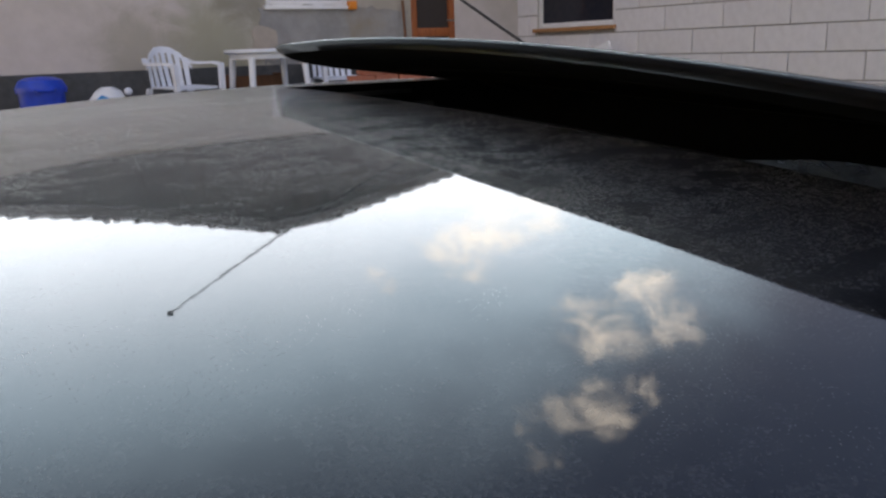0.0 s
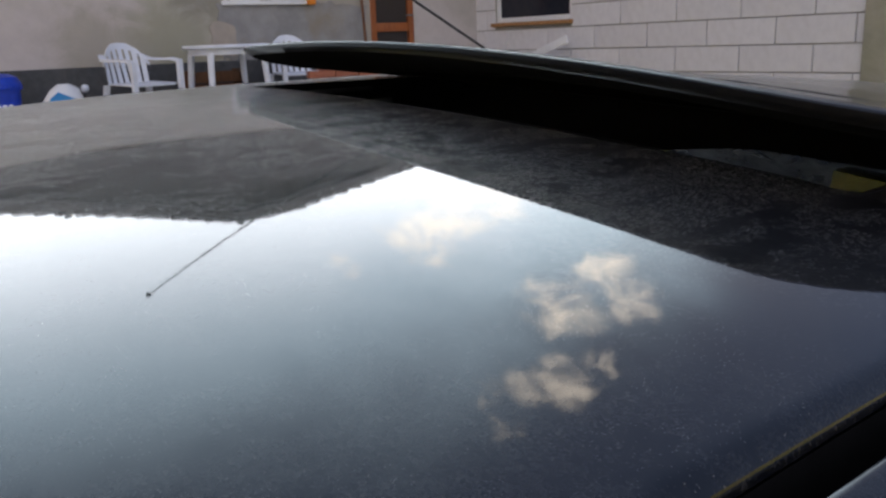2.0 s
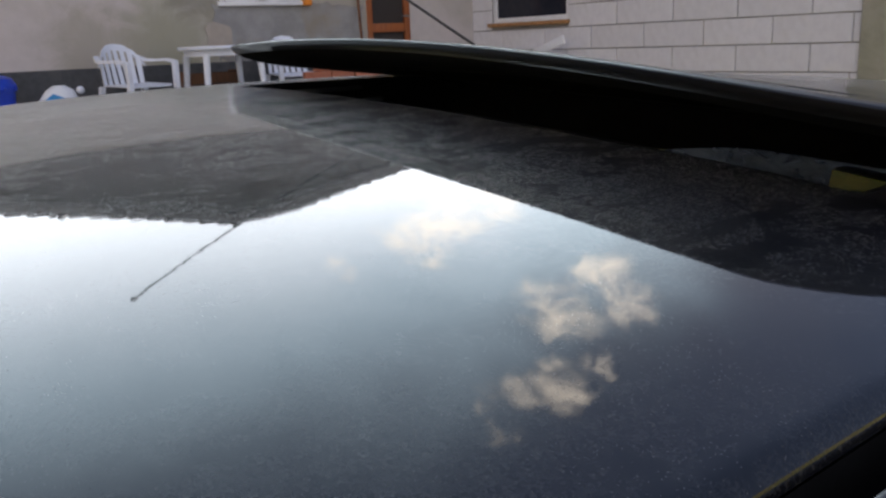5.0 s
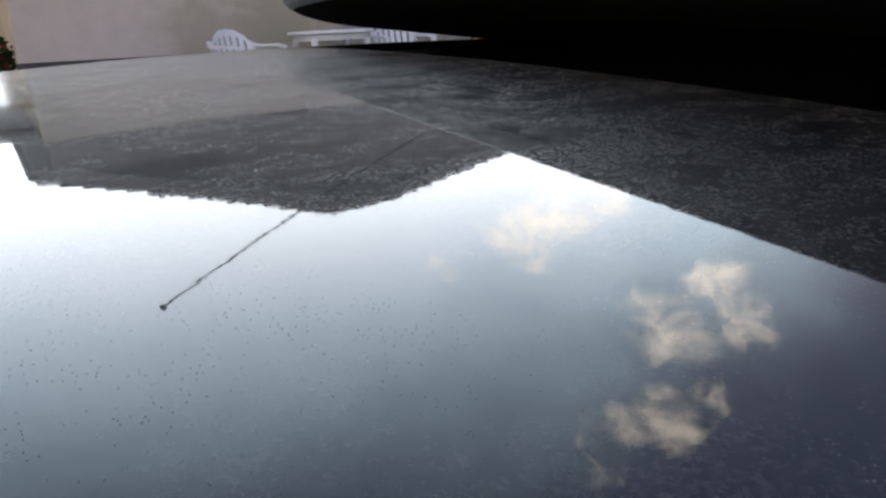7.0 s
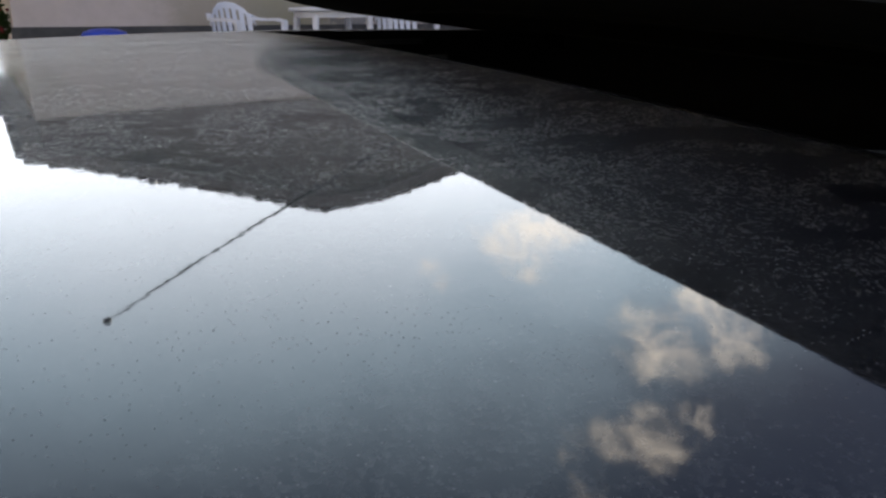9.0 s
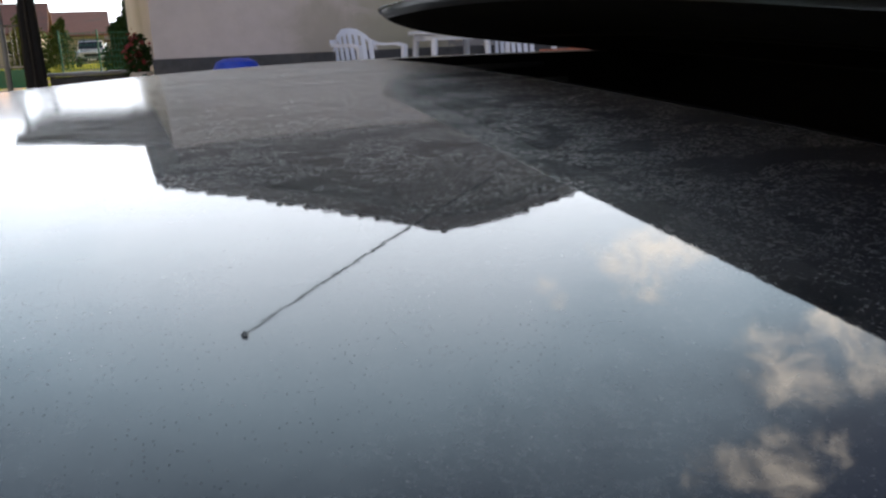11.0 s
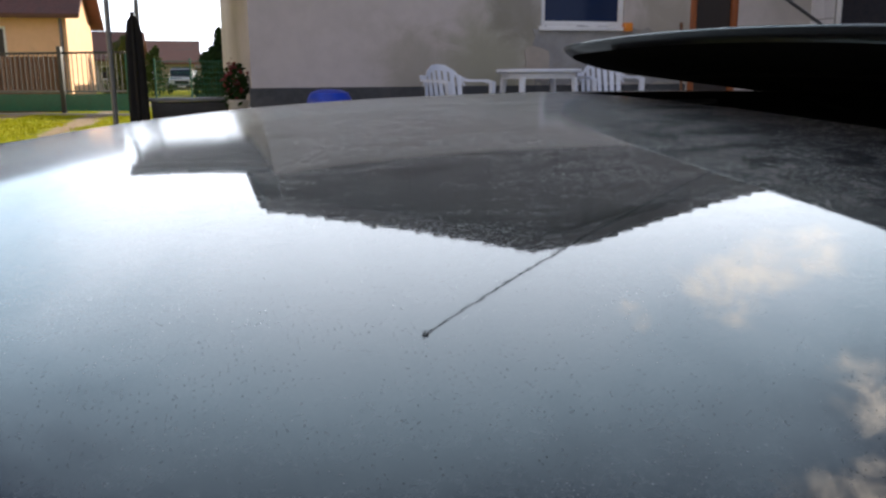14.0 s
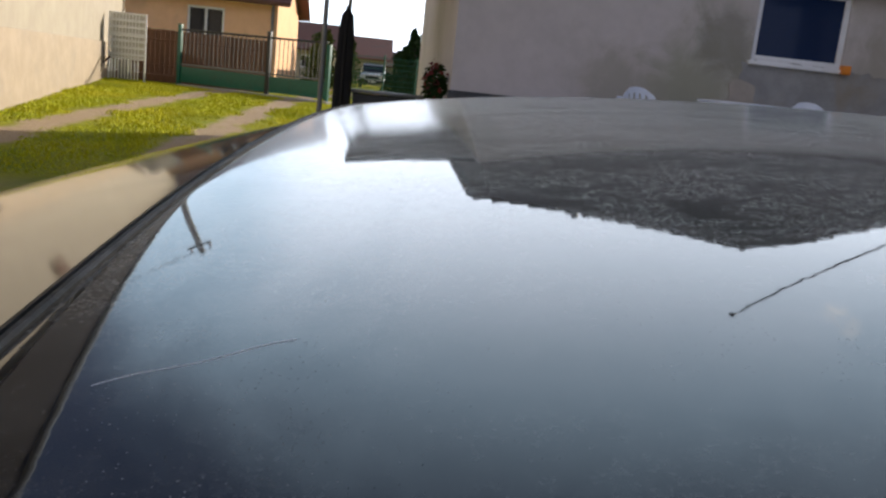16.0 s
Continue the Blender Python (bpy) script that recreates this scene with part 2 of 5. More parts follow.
PLINTH = surface("dark_grey_plinth", (0.075, 0.08, 0.085), 0.85, (0.055, 0.058, 0.062), 12, (0.15, 0.145, 0.14), 2.5, 0.4, bump=0.6, spec=0.3)
BLOCK = surface("aerated_concrete", (0.74, 0.73, 0.75), 0.92, (0.68, 0.67, 0.69), 14, (0.42, 0.40, 0.37), 1.1, 0.45, bump=0.8, bump_scale=120, vary=0.18, spec=0.2)
MORTAR = surface("mortar", (0.36, 0.35, 0.34), 0.95, grain=60, stain=(0.22, 0.21, 0.2), stain_scale=3, bump=0.8, spec=0.1)
RIM = surface("weathered_hatch_rim", (0.009, 0.0086, 0.0083), 0.42, (0.014, 0.0132, 0.0126), 60, (0.034, 0.031, 0.028), 14, 0.4, bump=0.15, spec=0.22, coat=0.38, stretch=(1, 0.15, 1))
DARKWOOD = surface("dark_gable_boards", (0.122, 0.102, 0.098), 0.8, (0.15, 0.126, 0.12), 20, (0.09, 0.078, 0.075), 1.2, 0.6, bump=0.3, vary=0.05, stretch=(4, 4, 0.4))
EAVEWOOD = surface("dark_eave_boards", (0.026, 0.021, 0.018), 0.85, (0.036, 0.029, 0.024), 12, (0.015, 0.013, 0.012), 2, 0.5, bump=0.3, spec=0.2)
TILE = surface("brown_roof_tile", (0.09, 0.055, 0.045), 0.8, (0.06, 0.04, 0.035), 12, (0.04, 0.045, 0.035), 2, 0.5, bump=0.6, vary=0.5)
REDTILE = surface("red_roof_tile", (0.17, 0.07, 0.05), 0.8, (0.11, 0.05, 0.04), 9, (0.07, 0.06, 0.05), 1, 0.5, bump=0.6)
ORANGEWOOD = surface("orange_stained_wood", (0.36, 0.11, 0.028), 0.45, (0.25, 0.07, 0.02), 14, (0.14, 0.045, 0.02), 3, 0.5, bump=0.3, stretch=(5, 5, 0.5), coat=0.2)
SILLWOOD = surface("raw_sill_board", (0.42, 0.22, 0.09), 0.6, (0.30, 0.15, 0.06), 20, bump=0.3)
WHITEPVC = surface("white_pvc", (0.80, 0.81, 0.83), 0.35, (0.76, 0.77, 0.79), 8, (0.55, 0.54, 0.52), 5, 0.25, bump=0.1)
WHITEPLASTIC = surface("white_plastic", (0.74, 0.78, 0.86), 0.42, (0.70, 0.74, 0.82), 10, (0.55, 0.55, 0.55), 7, 0.3, bump=0.1)
BLUEPLASTIC = surface("blue_plastic", (0.008, 0.055, 0.55), 0.38, (0.006, 0.04, 0.42), 12, (0.03, 0.08, 0.35), 6, 0.4, bump=0.15)
ORANGE = surface("orange_plastic", (0.80, 0.26, 0.02), 0.45, bump=0.1)
BRICKRED = surface("fired_brick", (0.42, 0.15, 0.085), 0.85, (0.33, 0.11, 0.07), 25, (0.5, 0.4, 0.33), 6, 0.4, bump=0.8, vary=0.5)
CONCRETE = surface("concrete", (0.42, 0.40, 0.37), 0.9, (0.34, 0.33, 0.31), 18, (0.25, 0.24, 0.21), 1.6, 0.5, bump=0.7, spec=0.2)
GREENPAINT = surface("green_painted_steel", (0.010, 0.115, 0.075), 0.45, (0.008, 0.09, 0.06), 16, (0.05, 0.08, 0.05), 4, 0.4, bump=0.2)
DARKSTEEL = surface("dark_steel", (0.02, 0.022, 0.024), 0.5, grain=20, stain=(0.06, 0.05, 0.045), bump=0.3)
GREYSTEEL = surface("galvanised_steel", (0.20, 0.21, 0.22), 0.45, grain=12, stain=(0.12, 0.12, 0.12), metal=0.6, bump=0.2)
BROWNWOOD = surface("brown_fence_wood", (0.17, 0.080, 0.038), 0.8, (0.12, 0.056, 0.028), 14, (0.03, 0.02, 0.015), 2, 0.5, bump=0.5, vary=0.5, stretch=(4, 4, 0.4))
BLACKCLOTH = surface("black_cloth", (0.010, 0.010, 0.011), 0.9, (0.016, 0.015, 0.015), 40, bump=0.6)
SALMON = surface("salmon_plaster", (0.88, 0.55, 0.33), 0.9, (0.82, 0.50, 0.29), 3, (0.42, 0.30, 0.22), 0.5, 0.35, bump=0.4, bump_scale=40, spec=0.2)
YELLOWWALL = surface("ochre_plaster", (0.62, 0.38, 0.10), 0.9, (0.52, 0.31, 0.09), 3, bump=0.4, spec=0.2)
CREAM = surface("cream_render", (0.41, 0.36, 0.285), 0.9, (0.37, 0.32, 0.255), 2.5, (0.46, 0.41, 0.33), 0.7, 0.5, bump=0.5, bump_scale=30, spec=0.2)
TAN = surface("tan_render_base", (0.40, 0.32, 0.235), 0.9, (0.34, 0.275, 0.20), 3, (0.30, 0.26, 0.21), 1.0, 0.5, bump=0.6, bump_scale=30, spec=0.2)
OLDPLASTER = surface("old_lime_plaster", (0.43, 0.38, 0.33), 0.9, (0.36, 0.33, 0.29), 6, (0.33, 0.32, 0.29), 3, 0.7, bump=0.5, bump_scale=60, spec=0.2)
STONE = surface("rough_stone", (0.42, 0.36, 0.27), 0.9, (0.28, 0.25, 0.2), 8, bump=0.9, vary=0.5)
LEAF = surface("dark_conifer_leaf", (0.020, 0.040, 0.014), 0.9, (0.030, 0.055, 0.018), 3, bump=0, spec=0.05)
LEAFLIGHT = surface("shrub_leaf", (0.06, 0.09, 0.022), 0.9, (0.08, 0.11, 0.03), 3, bump=0, spec=0.05)
BARK = surface("bark", (0.09, 0.065, 0.045), 0.9, grain=20, bump=0.8)
FLOWER = surface("red_flower", (0.16, 0.012, 0.014), 0.7, (0.10, 0.01, 0.012), 9, bump=0)
CARWHITE = surface("silver_white_car", (0.62, 0.64, 0.66), 0.25, grain=4, coat=0.8, bump=0)
LAMPGLASS = surface("lamp_glass", (0.7, 0.7, 0.68), 0.15, coat=1.0, bump=0)
TYRE = surface("tyre", (0.02, 0.02, 0.02), 0.85, grain=50, bump=0.3)
ALLOY = surface("alloy", (0.45, 0.46, 0.48), 0.35, metal=0.9, bump=0.05)
GRASSBLADE = surface("grass_blades", (0.44, 0.48, 0.010), 0.7, (0.60, 0.55, 0.016), 0.8, (0.20, 0.23, 0.010), 0.5, 0.6, bump=0, spec=0.15)
TERRACOTTA = surface("white_pot", (0.6, 0.58, 0.55), 0.7, bump=0.2)
CARDBOARD = surface("cardboard", (0.42, 0.31, 0.20), 0.85, (0.36, 0.27, 0.18), 10, bump=0.3)


def part(name, bm, mat, parent=None, label="", smooth=True):
    me = bpy.data.meshes.new(name)
    bm.normal_update()
    bm.to_mesh(me)
    bm.free()
    me.materials.append(mat)
    if smooth:
        me.polygons.foreach_set("use_smooth", [True] * len(me.polygons))
        me.set_sharp_from_angle(angle=radians(35))
    ob = new(name, me)
    ob.parent = parent
    if label:
        ob["label"] = label
    return ob


def thing(name, at, label, category, group="", kind="", rz=0.0):
    ob = new(name)
    ob.matrix_world = pose(*at, 0, 0, rz)
    ob.empty_display_size = 0.1
    return tagged(ob, label, category, group, kind)


def add_box(bm, lo, hi, bevel=0.0, m=None, segments=2):
    mid = [(a + b) / 2 for a, b in zip(lo, hi)]
    mat = Matrix.Translation(mid) @ Matrix.Diagonal([b - a for a, b in zip(lo, hi)] + [1])
    vs = bmesh.ops.create_cube(bm, size=1, matrix=mat)["verts"]
    if bevel:
        es = list({e for v in vs for e in v.link_edges})
        out = bmesh.ops.bevel(bm, geom=es, offset=bevel, segments=segments, affect="EDGES", profile=0.6)
        vs = list({v for f in out["faces"] for v in f.verts} | {v for v in vs if v.is_valid})
    if m:
        bmesh.ops.transform(bm, matrix=m, verts=vs)
    return vs


def box(lo, hi, bevel=0.0, m=None):
    bm = bmesh.new()
    add_box(bm, lo, hi, bevel, m)
    return bm


def add_rod(bm, a, b, r0, r1=None, seg=10, cap=True):
    a, b = Vector(a), Vector(b)
    turn = (b - a).to_track_quat("Z", "Y").to_matrix().to_4x4()
    return bmesh.ops.create_cone(bm, cap_ends=cap, segments=seg, radius1=r0, radius2=r0 if r1 is None else r1, depth=(b - a).length,
                                 matrix=Matrix.Translation((a + b) / 2) @ turn)["verts"]


def rod(a, b, r0, r1=None, seg=10):
    bm = bmesh.new()
    add_rod(bm, a, b, r0, r1, seg)
    return bm


def tube(points, r, seg=8):
    bm = bmesh.new()
    rings = []
    pts = [Vector(p) for p in points]
    for i, p in enumerate(pts):
        d = (pts[min(i + 1, len(pts) - 1)] - pts[max(i - 1, 0)]).normalized()
        u = d.cross(Vector((0.123, 0.31, 0.94))).normalized()
        w = d.cross(u)
        rr = r[i] if isinstance(r, (list, tuple)) else r
        rings.append([bm.verts.new(p + rr * (math.cos(k * math.tau / seg) * u + math.sin(k * math.tau / seg) * w)) for k in range(seg)])
    for a, b in zip(rings, rings[1:]):
        for k in range(seg):
            bm.faces.new((a[k], a[(k + 1) % seg], b[(k + 1) % seg], b[k]))
    bm.faces.new(rings[0][::-1]), bm.faces.new(rings[-1])
    bmesh.ops.recalc_face_normals(bm, faces=bm.faces)
    return bm


def sheet(fn, us, vs, skip=None):
    """A grid of fn(u, v) points; skip(u, v) leaves a cell out."""
    bm = bmesh.new()
    g = [[bm.verts.new(fn(u, v)) for v in vs] for u in us]
    for i in range(len(us) - 1):
        for j in range(len(vs) - 1):
            if not (skip and skip((us[i] + us[i + 1]) / 2, (vs[j] + vs[j + 1]) / 2)):
                bm.faces.new((g[i][j], g[i + 1][j], g[i + 1][j + 1], g[i][j + 1]))
    loose = [v for v in bm.verts if not v.link_faces]
    bmesh.ops.delete(bm, geom=loose, context="VERTS")
    return bm


def loft(loops, close_ends=True):
    bm = bmesh.new()
    rings = [[bm.verts.new(p) for p in l] for l in loops]
    k = len(rings[0])
    for a, b in zip(rings, rings[1:]):
        for i in range(k):
            bm.faces.new((a[i], a[(i + 1) % k], b[(i + 1) % k], b[i]))
    if close_ends:
        bm.faces.new(rings[0][::-1]), bm.faces.new(rings[-1])
    bmesh.ops.recalc_face_normals(bm, faces=bm.faces)
    return bm


def rounded(x0, x1, y0, y1, r, n=8):
    out = []
    for cx, cy, a0 in ((x1 - r, y1 - r, 0), (x0 + r, y1 - r, 90), (x0 + r, y0 + r, 180), (x1 - r, y0 + r, 270)):
        for i in range(n + 1):
            a = radians(a0 + 90 * i / n)
            out.append((cx + r * math.cos(a), cy + r * math.sin(a)))
    return out


def wedge(points, depth_axis, lo, hi):
    """A prism: a polygon in the two other axes, run from lo to hi along depth_axis (0, 1 or 2)."""
    def full(p, d):
        q = list(p)
        q.insert(depth_axis, d)
        return q
    return loft([[full(p, lo) for p in points], [full(p, hi) for p in points]])


def wpart(name, bm, mat, parent, label="", smooth=True):
    """A part given in world coordinates."""
    top = parent
    while top.parent:
        top = top.parent
    bmesh.ops.transform(bm, matrix=top.matrix_world.inverted(), verts=bm.verts)
    return part(name, bm, mat, parent, label, smooth)


# ---- ground ----
def ground_z(x, y):
    return 0.025 * min(max(y - 5.0, 0.0), 20.0)


def ground_material():
    mat = bpy.data.materials.new("lawn_with_wheel_tracks")
    mat.use_nodes = True
    n = Nodes(mat.node_tree)
    b = mat.node_tree.nodes["Principled BSDF"]
    vec = n.add("ShaderNodeTexCoord").outputs["Object"]
    xyz = n.add("ShaderNodeSeparateXYZ", {0: vec})
    x, y = xyz.outputs[0], xyz.outputs[1]
    wob = n.math("MULTIPLY", n.math("SUBTRACT", n.noise(vec, 1.6, 5, 0.6), 0.5), 0.7)

    def near_track(x0, k, y0):
        d = n.math("SUBTRACT", y, y0)
        c = n.math("ADD", n.math("MULTIPLY", n.math("MULTIPLY", d, d), k), x0)
        off = n.math("ABSOLUTE", n.math("ADD", n.math("SUBTRACT", x, c), wob))
        return n.ramp(off, 0.42, 0.20)

    dirt = n.math("MAXIMUM", near_track(-5.1, 0.004, 15.4), near_track(-2.85, 0.004, 16.0))
    dirt = n.math("MULTIPLY", dirt, n.ramp(n.noise(vec, 3.0, 6, 0.7), 0.22, 0.42))
    bare = n.ramp(y, 9.0, 6.0)
    dirt = n.math("MAXIMUM", dirt, n.math("MULTIPLY", bare, n.ramp(n.noise(vec, 0.9, 6, 0.65), 0.40, 0.62)))
    grass = n.mix(n.ramp(n.noise(vec, 1.1, 7, 0.7), 0.3, 0.7), (0.22, 0.27, 0.010), (0.40, 0.38, 0.022))
    grass = n.mix(n.ramp(n.noise(vec, 40.0, 4, 0.7), 0.45, 0.75), grass, (0.10, 0.125, 0.012))
    soil = n.mix(n.ramp(n.noise(vec, 26.0, 6, 0.7), 0.3, 0.7), (0.52, 0.40, 0.27), (0.38, 0.28, 0.18))
    n.put(b, "Base Color", n.mix(dirt, grass, soil))
    n.put(b, "Roughness", 0.95)
    n.put(b, "Specular IOR Level", 0.1)
    n.put(b, "Normal", n.add("ShaderNodeBump", {"Strength": 0.9, "Distance": 0.05, "Height": n.noise(vec, 30.0, 6, 0.75)}))
    return mat


GX = [-2000, -400, -120, -60] + [-40 + 2 * i for i in range(41)] + [60, 120, 400, 2000]
GY = [-2000, -400, -100, -40] + [-20 + 2.5 * i for i in range(41)] + [120, 400, 2000]
ground = part("ground", sheet(lambda x, y: (x, y, ground_z(x, y)), GX, GY), ground_material())
tagged(ground, "rough green lawn with two worn earth wheel tracks", "ground", kind="structure")


def grass_stuff():
    rng = np.random.default_rng(4)
    n = 90000
    y = 8.5 + 17.5 * rng.random(n) ** 0.8
    x = -11.5 + 11.0 * rng.random(n)
    a = -5.1 + 0.004 * (y - 15.4) ** 2
    b = -2.85 + 0.004 * (y - 16) ** 2
    wild = 0.16 * np.sin(y * 1.7) + 0.1 * np.sin(y * 4.1 + 1)
    edge = -8.3 - 0.168 * (26 - y)
    keep = (np.abs(x - a + wild) > 0.30 + 0.16 * rng.random(n)) & (np.abs(x - b + wild) > 0.28 + 0.16 * rng.random(n)) & (x > edge + 0.1)
    x, y = x[keep], y[keep]
    k = len(x)
    z = 0.025 * np.clip(y - 5, 0, 20)
    h = (0.025 + 0.055 * rng.random(k) ** 2) * (0.8 + 0.5 * np.sin(x * 1.3 + 2) * np.sin(y * 0.9))
    w = 0.010 + 0.012 * rng.random(k)
    th = rng.random(k) * math.tau
    lean = (rng.random((k, 2)) - 0.5) * 0.06
    dx, dy = np.cos(th) * w, np.sin(th) * w
    v = np.empty((k, 3, 3))
    v[:, 0] = np.c_[x - dx, y - dy, z - 0.01]
    v[:, 1] = np.c_[x + dx, y + dy, z - 0.01]
    v[:, 2] = np.c_[x + lean[:, 0], y + lean[:, 1], z + h]
    me = bpy.data.meshes.new("grass")
    me.from_pydata(v.reshape(-1, 3).tolist(), [], np.arange(3 * k).reshape(-1, 3).tolist())
    me.materials.append(GRASSBLADE)
    return tagged(new("grass", me), "short sunlit yellow-green lawn grass", "grass", kind="stuff")


grass_stuff()

# ---- the house: gable wing and block wing ----
WY, WX = 8.28, 6.82


def wall_with_holes(name, axis, at, thick, span, z0, z1, holes, mat, label):
    """An upright wall; axis 'y' faces -y and runs along x, axis 'x' faces -x and runs along y. holes: (lo, hi, bottom, top)."""
    bm = bmesh.new()
    cuts = sorted({span[0], span[1], *(h[0] for h in holes), *(h[1] for h in holes)})
    for a, b in zip(cuts, cuts[1:]):
        mid = (a + b) / 2
        here = [h for h in holes if h[0] < mid < h[1]]
        runs = [(z0, z1)]
        for h in here:
            runs = [(z0, h[2]), (h[3], z1)]
        for lo, hi in runs:
            if axis == "y":
                add_box(bm, (a, at, lo), (b, at + thick, hi))
            else:
                add_box(bm, (at, a, lo), (at + thick, b, hi))
    bmesh.ops.remove_doubles(bm, verts=bm.verts, dist=0.0005)
    return tagged(part(name, bm, mat, smooth=False), label, "wall", kind="structure")


WIN1 = (3.50, 4.46, 1.955, 2.68)
DOOR1 = (5.26, 5.86, 0.75, 2.80)
WIN2 = (6.60, 7.90, 1.655, 2.88)
wall_n = wall_with_holes("wall_north", "y", WY, 0.32, (0.52, WX + 0.3), 0, 3.3, [WIN1, DOOR1], PLASTER, "beige plastered house wall with damp stains")
# House depth is unseen; it runs to y 16 to cast the lawn's shadow.
wall_w = tagged(part("wall_west", box((0.52, WY + 0.32, 0), (0.84, 16.0, 3.3)), PLASTER, smooth=False), "beige plastered side wall of the house", "wall", kind="structure")
tagged(part("wall_back", box((0.84, 15.7, 0), (12.0, 16.0, 3.3)), PLASTER, smooth=False), "plain plastered rear wall, unseen, set back to shade the lawn", "wall", kind="structure")
wall_e = wall_with_holes("wall_east", "x", WX + 0.015, 0.3, (3.30, WY), 0, 3.3, [WIN2], MORTAR, "unplastered wall of pale aerated concrete blocks")
tagged(part("wall_east_pier", box((WX - 0.03, 2.55, 0), (WX + 0.3, 3.295, 3.3), 0.01), STAIN, smooth=False), "dirty plastered pier at the end of the block wall", "wall", kind="structure")
tagged(part("wall_south", box((WX + 0.3, 2.56, 0), (16.5, 2.86, 3.3)), PLASTER, smooth=False), "plain plastered end wall of the block wing", "wall", kind="structure")

# plinth and patches on the gable wall
bm = bmesh.new()
for a, b, z1 in ((0.50, 5.22, 1.35), (5.90, 6.80, 1.2)):
    add_box(bm, (a, WY - 0.035, 0), (b, WY - 0.003, z1), 0.006)
tagged(part("plinth", bm, PLINTH), "dark grey painted plinth along the house wall", "plinth", kind="structure")


def patch(name, outline, y, mat, label):
    """A thin uneven skim of render on the north wall."""
    random.seed(len(name) + len(outline))
    pts = []
    for (x0, z0), (x1, z1) in zip(outline, outline[1:] + outline[:1]):
        k = max(2, int(math.hypot(x1 - x0, z1 - z0) / 0.07))
        for i in range(k):
            pts.append((x0 + (x1 - x0) * i / k + random.uniform(-0.025, 0.025), z0 + (z1 - z0) * i / k + random.uniform(-0.025, 0.025)))
    bm = wedge(pts, 1, y - 0.006, y + 0.002)
    return tagged(part(name, bm, mat, smooth=False), label, "render patch", kind="structure")


patch("trim_render_patch", [(3.42, 1.36), (5.20, 1.36), (5.20, 1.90), (4.60, 1.95), (3.42, 1.94)], WY - 0.004, PLASTERGREY, "bare grey cement render below the window")
patch("trim_bare_patch", [(3.30, 1.40), (3.62, 1.42), (3.60, 1.72), (3.34, 1.75)], WY - 0.012, OLDPLASTER, "bare brown patch of old plaster")


GABLE = ((0.36, 3.66), (3.21, 4.775), (3.85, 4.75), (6.60, 3.945))


def slope_z(x):
    """Height of the gable's verge: two slopes with a short flat crest."""
    for (x0, z0), (x1, z1) in zip(GABLE, GABLE[1:]):
        if x <= x1 or x1 > 6:
            return z0 + (z1 - z0) * (x - x0) / (x1 - x0)


def gable_top(x):
    return slope_z(x) - 0.09


def gable_boards():
    top = thing("gable_cladding", (3.35, WY, 3.3), "dark weathered vertical boards filling the gable", "cladding", kind="structure")
    x = 0.54
    k = 0
    while x < 6.75:
        w = 0.155
        a, b = x, min(x + w - 0.0005, 6.8)
        off = 0.002 * (k % 2)
        pts = [(a, 3.28), (b, 3.28), (b, gable_top(b)), (a, gable_top(a))]
        wpart("board", wedge(pts, 1, WY - 0.035 - off, WY + 0.05), DARKWOOD, top, smooth=False)
        x += w
        k += 1


gable_boards()


def gable_roof():
    roof = thing("gable_roof", (3.35, 10.0, 3.8), "low pitched gable roof with dark brown tiles", "roof", kind="structure")
    # The unseen far end is lengthened with the walls to shade the lawn.
    y0, y1 = 7.90, 16.4
    for k, ((xl, zl), (xh, zh), n) in enumerate(((GABLE[0], GABLE[1], 15), (GABLE[3], GABLE[2], 14), (GABLE[1], GABLE[2], 2))):
        wpart("roof_deck", wedge([(xh, zh - 0.02), (xl, zl - 0.02), (xl, zl - 0.10), (xh, zh - 0.10)], 1, y0 + 0.04, y1), DARKWOOD, roof, smooth=False)
        for i in range(n):
            f0, f1 = i / n, (i + 1.12) / n
            xa, za = xh + (xl - xh) * f0, zh + (zl - zh) * f0 - 0.015
            xb, zb = xh + (xl - xh) * f1, zh + (zl - zh) * f1 - 0.015
            lift = 0.028 if k < 2 else 0.0
            pts = [(xa, za), (xb, zb + lift), (xb, zb + lift + 0.035), (xa, za + 0.02)]
            wpart("roof_tile", wedge(pts, 1, y0 - 0.01 * (i % 2), y0 + 0.33), TILE, roof, smooth=False)
            bm = bmesh.new()
            for j in range(27):
                ya = y0 + 0.33 + 0.3 * j
                bb = wedge([(xa, za), (xb, zb + lift), (xb, zb + lift + 0.03), (xa, za + 0.02)], 1, ya + 0.005, ya + 0.295)
                me = bpy.data.meshes.new("t")
                bb.to_mesh(me)
                bb.free()
                bm.from_mesh(me)
                bpy.data.meshes.remove(me)
            wpart("tile_course", bm, TILE, roof, smooth=False)
        wpart("bargeboard", wedge([(xh, zh - 0.021), (xl, zl - 0.021), (xl, zl - 0.17), (xh, zh - 0.17)], 1, y0 + 0.005, y0 + 0.035), DARKWOOD, roof, smooth=False)
    wpart("ridge_cap", tube([(3.21, y0 - 0.01, 4.765), (3.21, y1 + 0.03, 4.765)], 0.05, 10), TILE, roof)
    wpart("vent_pipe", rod((1.62, 9.13, 4.10), (1.62, 9.13, 4.56), 0.045, 0.045, 10), DARKSTEEL, roof, "dark vent pipe through the tiles")
    wpart("gutter", tube([(0.33, y0 + 0.05, 3.60), (0.33, y1 - 0.1, 3.58)], 0.055, 10), DARKSTEEL, roof)
    return roof


gable_roof()


